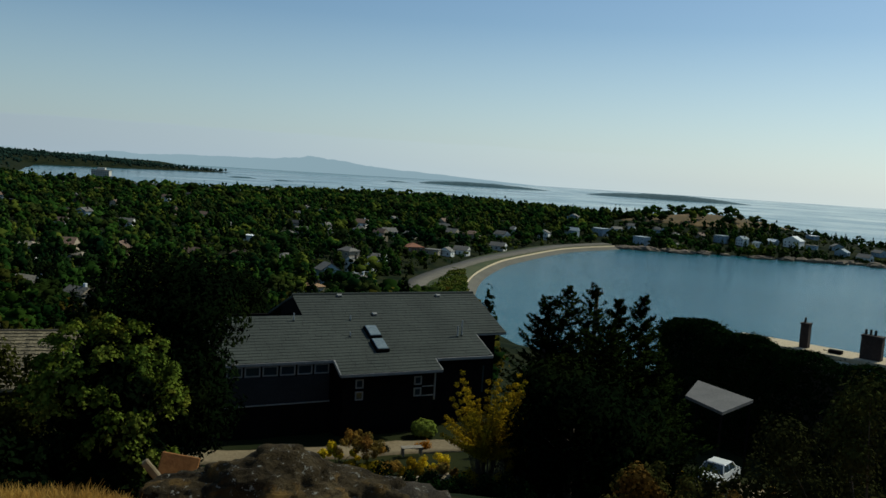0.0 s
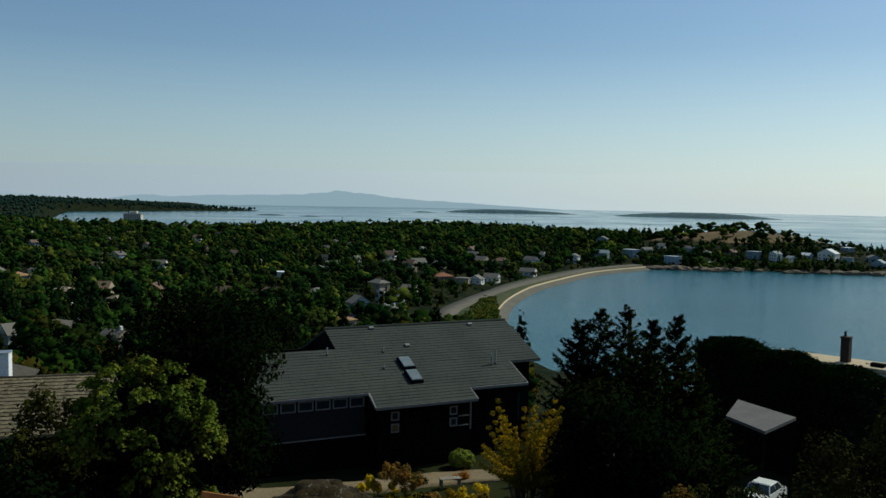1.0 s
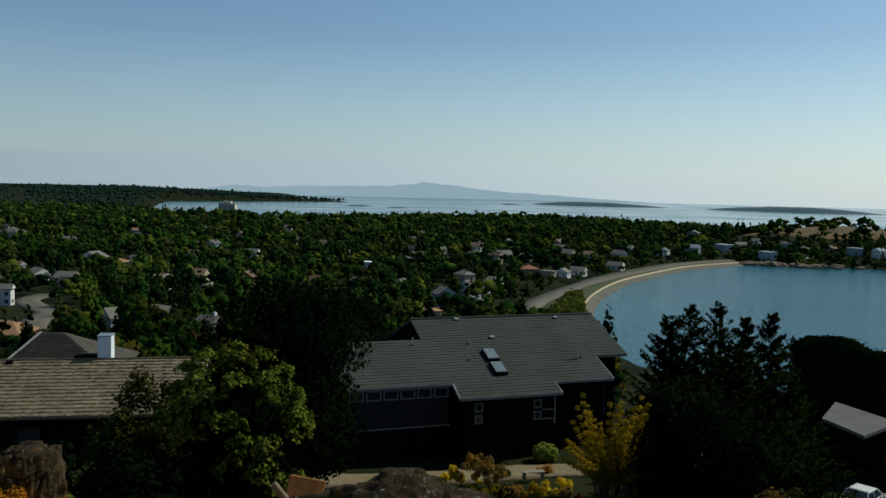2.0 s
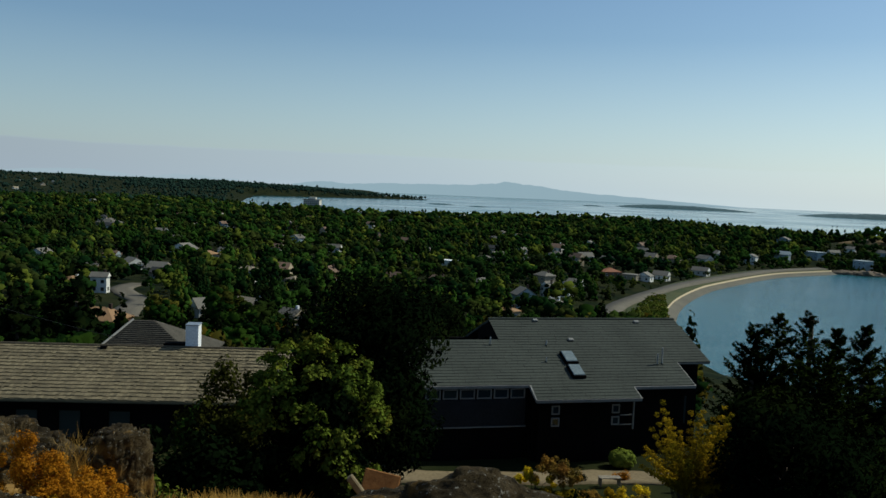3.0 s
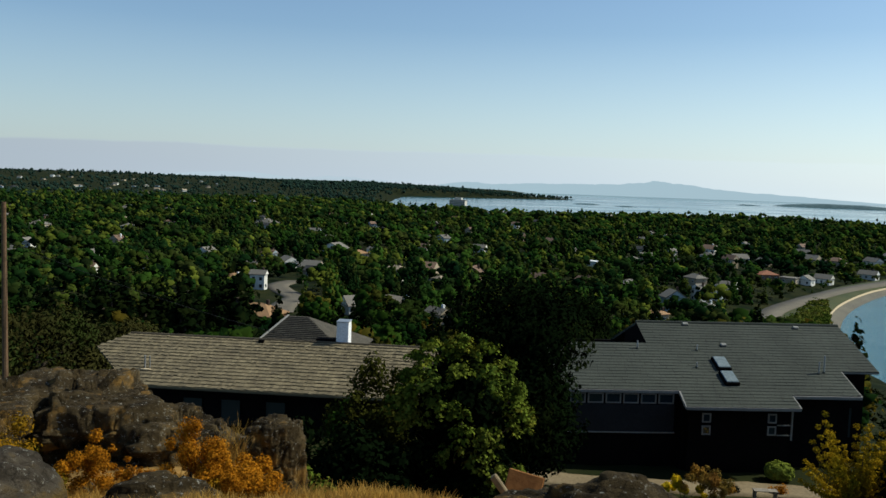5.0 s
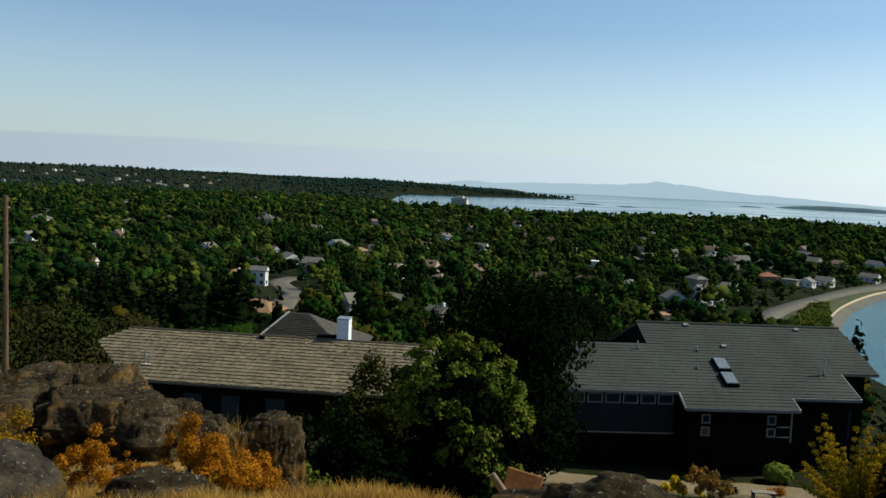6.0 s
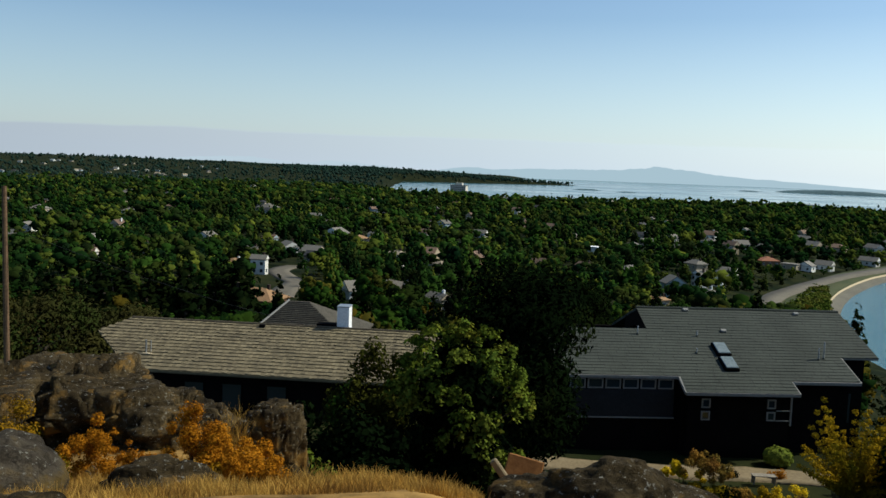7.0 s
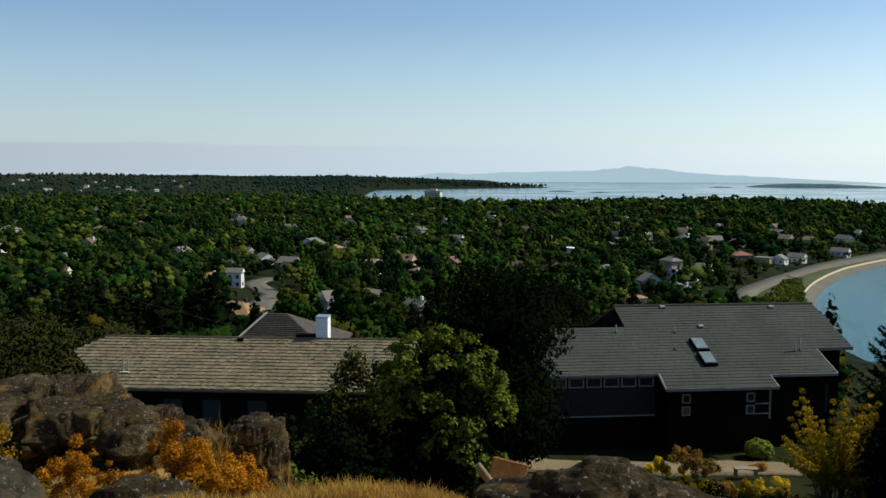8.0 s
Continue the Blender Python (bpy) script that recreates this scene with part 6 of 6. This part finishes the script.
def tower_block():
    p = polar(22.15, 1400)
    ob = thing("tower_block", frame_of((p.x, p.y, 3.0), 8), "pale cream tower block above the trees by the sea", "building")
    part("wall", boxed(-13, 13, -8, 8, -2, 23), TOWER_WALL, ob)
    part("wall", boxed(13.02, 19, -7, 7, -2, 15), TOWER_WALL, ob)
    part("roof", boxed(-13.4, 13.4, -8.4, 8.4, 23.003, 23.9), ROOFS["G"], ob)
    part("roof_plant", boxed(-5, 6, -4, 4, 23.91, 27.5), TOWER_WALL, ob)
    for f in range(7):
        for k in range(8):
            u = -11.4 + k * 3.25
            part("window", boxed(u - 1.0, u + 1.0, -8.1, -7.9, 1.2 + f * 3.05, 2.9 + f * 3.05), GLASS, ob)


TOWER_WALL = house_paint("cream_concrete", (0.55, 0.52, 0.45))
tower_block()
for az, r, w, s in ((19.6, 1330, 40, 1), (20.3, 1330, 22, 1), (0.2, 1500, 32, 2)):
    p = polar(az, r)
    town_house(round(p.x, 1), round(p.y, 1), w, "f", "W", "G", s + 1, az)


# ---- trees of the town ----
def tree_variants():
    """One broad or pointed tree of each kind, built once, then copied."""
    out = []
    for n in range(8):
        g = np.random.default_rng(300 + n)
        if n < 5 or n == 7:
            h, r = (8.5, 4.4) if n % 2 else (7.0, 3.9)
            crown = broad_tree(g, r, h, h * 0.12, 50, 0.76, 230, 0.40, True, 12)
            label, leaf = ("olive and orange autumn tree", AUTUMN_LEAF) if n == 7 else ("broad leafy garden tree", MID_LEAF)
        else:
            h, r = 12.5, 2.7
            crown = spire_tree(g, r, h, h * 0.05, 40, 0.8, 400, 0.42)
            label, leaf = ("tall dark conifer", DARK_LEAF)
        out.append((h, r, label, crown, leaf))
    return out


def house_gap(x, y):
    """0: free ground; 1: in front of a house, as seen from the hill; 2: in a house."""
    az, r = math.atan2(-x, y), math.hypot(x, y)
    found = 0
    for hx, hy, w, seen in HOUSES:
        if math.hypot(x - hx, y - hy) < w * 0.62 + 1.5:
            return 2
        hr = math.hypot(hx, hy)
        if hr - 12 - 0.045 * hr < r < hr and abs(math.atan2(-hx, hy) - az) * r < w * 0.5 + (2.0 if seen else 0.0):
            found = 1
    return found


def tree_places():
    gen = np.random.default_rng(55)
    out = []
    step = 10.4
    ys, xs = np.arange(30, 1750, step), np.arange(-1500, 640, step)
    X, Y = np.meshgrid(xs, ys)
    X, Y = X + gen.uniform(-0.48, 0.48, X.shape) * step, Y + gen.uniform(-0.48, 0.48, Y.shape) * step
    R, A = np.hypot(X, Y), np.degrees(np.arctan2(-X, Y))
    D = inside_distance(X, Y, MAINLAND)
    keep = ((R > 66) & (A > -12) | (R > 125)) & (R < 1740) & (A > -33) & (A < 57) & ((D > 26) | ((D > 13) & (Y > 700) & (X > 110)))
    keep &= ~((A < -3.5) & (R < 400))
    keep &= ~((R > 900) & (gen.random(X.shape) < 0.25))
    heath = ((X - 300) / 115) ** 2 + ((Y - 960) / 75) ** 2 < 1
    keep &= ~(heath & (gen.random(X.shape) < 0.6))
    rd = np.min(np.hypot(X[..., None] - road_line[::4, 0], Y[..., None] - road_line[::4, 1]), -1)
    keep &= rd > 15
    rd = np.min(np.hypot(X[..., None] - LANE[::2, 0], Y[..., None] - LANE[::2, 1]), -1)
    keep &= rd > 9
    for x, y, r, d in zip(X[keep], Y[keep], R[keep], D[keep]):
        gap = house_gap(x, y)
        if gap < 2:
            out.append((x, y, r, ((0.6 if y > 690 and x > 80 else 0.46) if gap else 1.0) * (0.55 if y > 650 and x > 340 else 1.0)))
    return sorted(out, key=lambda p: p[2])


LANE = spline([(-214, 330), (-206, 305), (-190, 284), (-172, 266), (-163, 245), (-150, 222)])
draped("road_lane", [tuple(p) for p in LANE[::6]], [-4.5, -4.4, -1.5, 1.5, 4.4, 4.5], 0.35, ROAD, "pale curving residential lane among trees", "road")
variants = tree_variants()
places = tree_places()
gen = np.random.default_rng(56)
first = {}
for x, y, r, small in places[:280]:
    k = int(gen.choice(8, p=[0.15, 0.15, 0.15, 0.10, 0.09, 0.135, 0.135, 0.09]))
    h, rad, label, crown, leaf = variants[k]
    s = (0.55 + 0.85 * gen.random() if r > 110 else 0.6 + 0.3 * gen.random()) * small
    m = Matrix.Translation((x, y, ground_at(x, y))) @ Matrix.Rotation(gen.random() * 6.28, 4, "Z") @ Matrix.Scale(s, 4)
    if k not in first:
        first[k] = tree_thing((0, 0, 0), crown, leaf, h, rad, label + " in the town below the hill", 400 + k, 0 if k in (5, 6) else 5, "town trees")
        first[k].matrix_world = m
    else:
        copy_thing(first[k], m).scale = (s, s, s)


tall = random.Random(31)
for n in range(44):
    az, r = tall.uniform(35.5, 48.5), tall.uniform(115, 215)
    p = polar(az, r)
    if house_gap(p.x, p.y) == 2 or 5 not in first:
        continue
    s = 1.05 + 0.6 * tall.random()
    m = Matrix.Translation((p.x, p.y, ground_at(p.x, p.y))) @ Matrix.Rotation(tall.random() * 6.28, 4, "Z") @ Matrix.Scale(s, 4)
    copy_thing(first[5 if n % 2 and 5 in first else 6 if 6 in first else 5], m).scale = (s * 1.25, s * 1.25, s)


def wood(name, label, spots, masses, mass, flecks, fleck, seed, leaf, tall=1.0, fine=True):
    """Far trees past counting: many crowns in one mesh."""
    g = np.random.default_rng(seed)
    kinds = []
    for n in range(9):
        q = np.random.default_rng(seed + n)
        if n < 6:
            kinds.append(broad_tree(q, 4.6, 8.4, 0.6, masses, mass, flecks, fleck, fine, 5))
        else:
            kinds.append(spire_tree(q, 3.0, 13.0, 0.5, masses, mass, flecks, fleck * 0.8, fine))
    small = np.array([s[3] if len(s) > 3 else 1.0 for s in spots])
    spots = np.array([s[:2] for s in spots])
    z = land_height(spots[:, 0], spots[:, 1])
    grove = np.sin(spots[:, 0] * 0.021 + 1.3) * np.sin(spots[:, 1] * 0.017 + 0.4) + g.normal(size=len(spots)) * 0.45
    kind = np.where(grove > 0.42, 6 + g.integers(0, 3, len(spots)), g.integers(0, 6, len(spots)))
    size = (0.5 + 0.95 * g.random(len(spots)) ** 1.4) * tall * small
    size = size * np.where(g.random(len(spots)) < 0.10, 1.25, 1.0)
    turn = g.random(len(spots)) * 2 * math.pi
    vs, fs, ns, base = [], [], [], 0
    for k in range(9):
        m = kind == k
        if not m.any():
            continue
        v, f, n = kinds[k]
        c, s = np.cos(turn[m])[:, None], np.sin(turn[m])[:, None]
        q = v[None] * size[m][:, None, None]
        vs.append(np.stack([q[..., 0] * c - q[..., 1] * s + spots[m, 0][:, None], q[..., 0] * s + q[..., 1] * c + spots[m, 1][:, None], q[..., 2] + z[m][:, None]], -1).reshape(-1, 3))
        ns.append(np.stack([n[None, :, 0] * c - n[None, :, 1] * s, n[None, :, 0] * s + n[None, :, 1] * c, np.broadcast_to(n[None, :, 2], q.shape[:2])], -1).reshape(-1, 3))
        fs.append((base + np.arange(m.sum())[:, None, None] * len(v) + f[None]).reshape(-1, 3))
        base += m.sum() * len(v)
    return tagged(part(name, masses_mesh(name, (np.concatenate(vs), np.concatenate(fs), np.concatenate(ns))), leaf), label, "trees", kind="stuff")


rest = places[280:]
wood("town_trees", "dense green trees between the town houses", [p for p in rest if p[2] < 520], 26, 1.0, 44, 0.66, 500, TOWN_LEAF)
wood("town_trees", "dense green trees of the town farther off", [p for p in rest if 520 <= p[2] < 950], 12, 1.6, 8, 1.1, 520, TOWN_LEAF, 1.0, False)
wood("far_trees", "dark wooded skyline along the coast", [p for p in rest if p[2] >= 950], 6, 2.4, 3, 1.5, 540, TOWN_LEAF, 1.1, False)

g2 = np.random.default_rng(57)
far = []
while len(far) < 4200:
    a, r = g2.uniform(13, 58), 1500 * (4300 / 1500) ** g2.random()
    p = polar(a, r)
    far.append((p.x, p.y))
for n in range(2600):
    p = polar(g2.uniform(13, 34), g2.uniform(2600, 3500))
    far.append((p.x, p.y))
far = np.array(far)
far = far[inside_distance(far[:, 0], far[:, 1], MAINLAND) > 45]
wood("far_trees", "dark wooded hills beyond the town", [tuple(p) for p in far if p[1] > 2300 or not house_gap(*p)], 5, 3.4, 0, 1.0, 560, FAR_HAZE_LEAF, 0.78, False)


def scatter(name, label, pts, count_each, size, leaf, seed):
    g = np.random.default_rng(seed)
    out = []
    for x, y, s in pts:
        lob = clumps(g, 5, s, s, s * 0.9, s * 0.5)
        q = lobes_crown(g, lob, count_each, size, 0.4, 0.8, 1.3)
        out.append(q + np.array([x, y, max(ground_at(x, y), 2.6)]))
    return tagged(part(name, quads_mesh(name, np.concatenate(out)), leaf), label, "shrubs", kind="stuff")


dune = random.Random(5)
pts = []
for n in range(270):
    t = dune.random() ** 1.3
    left, right = Vector((-6.5, 380)).lerp(Vector((7, 492)), t), Vector((12, 390)).lerp(Vector((13, 486)), t)
    q = left.lerp(right, dune.random())
    pts.append((q.x, q.y, dune.uniform(1.1, 2.5) * (1 - 0.45 * t)))
scatter("dune_shrubs", "green shrubs between the shore road and the beach", pts, 110, 0.6, DUNE_LEAF, 601)
pts = []
for n in range(260):
    k = dune.random() * 5
    i = int(k)
    c = MAINLAND[6:12]
    q = Vector(c[i]).lerp(Vector(c[i + 1]), k - i)
    pts.append((q.x + dune.uniform(-6, 6), q.y + dune.uniform(16, 60), dune.uniform(1.2, 3.0)))
scatter("shore_shrubs", "dark shrubs on the rocky far shore", pts, 60, 0.9, TOWN_LEAF, 602)


def shore_rocks():
    """Low rocks all along the far shore of the bay, past counting."""
    bm = bmesh.new()
    g = random.Random(9)
    line = spline([tuple(p) for p in MAINLAND[6:12]], 12)
    for n in range(150):
        k = g.random() * (len(line) - 2)
        p = line[int(k)] + (line[int(k) + 1] - line[int(k)]) * (k % 1)
        s = g.uniform(1.5, 4.5)
        made = bmesh.ops.create_icosphere(bm, subdivisions=2, radius=1.0)["verts"]
        off = Vector((n, n * 2, 0))
        for v in made:
            f = 1 + 0.5 * noise.noise(v.co * 1.6 + off)
            v.co = Vector((p[0] + v.co.x * s * 1.8 * f, p[1] + g.uniform(0, 0.2) + 6 + v.co.y * s * f + (n % 7) * 2, 0.6 + v.co.z * s * 0.7 * f))
    return tagged(part("shore_rocks", bm, SHORE), "brown rocks along the far shore of the bay", "rocks", kind="stuff")


shore_rocks()
HEATH = surface("dry_heath", (0.035, 0.034, 0.010), (0.15, 0.088, 0.026), 0.03, 0.4)
hx, hy = np.meshgrid(np.linspace(195, 405, 60), np.linspace(900, 1045, 40))
hz = land_height(hx, hy) + 0.5 - 8 * ease(0.75, 1.0, ((hx - 300) / 105) ** 2 + ((hy - 972) / 72) ** 2 + 0.15 * rumple(hx, hy, 20))
i, j = np.meshgrid(np.arange(39), np.arange(59), indexing="ij")
tagged(part("ground_heath", mesh_from("ground_heath", np.stack([hx, hy, hz], -1).reshape(-1, 3), np.stack([i * 60 + j, i * 60 + j + 1, (i + 1) * 60 + j + 1, (i + 1) * 60 + j], -1).reshape(-1, 4)), HEATH), "golden dry grass on the headland hill", "ground", kind="structure")
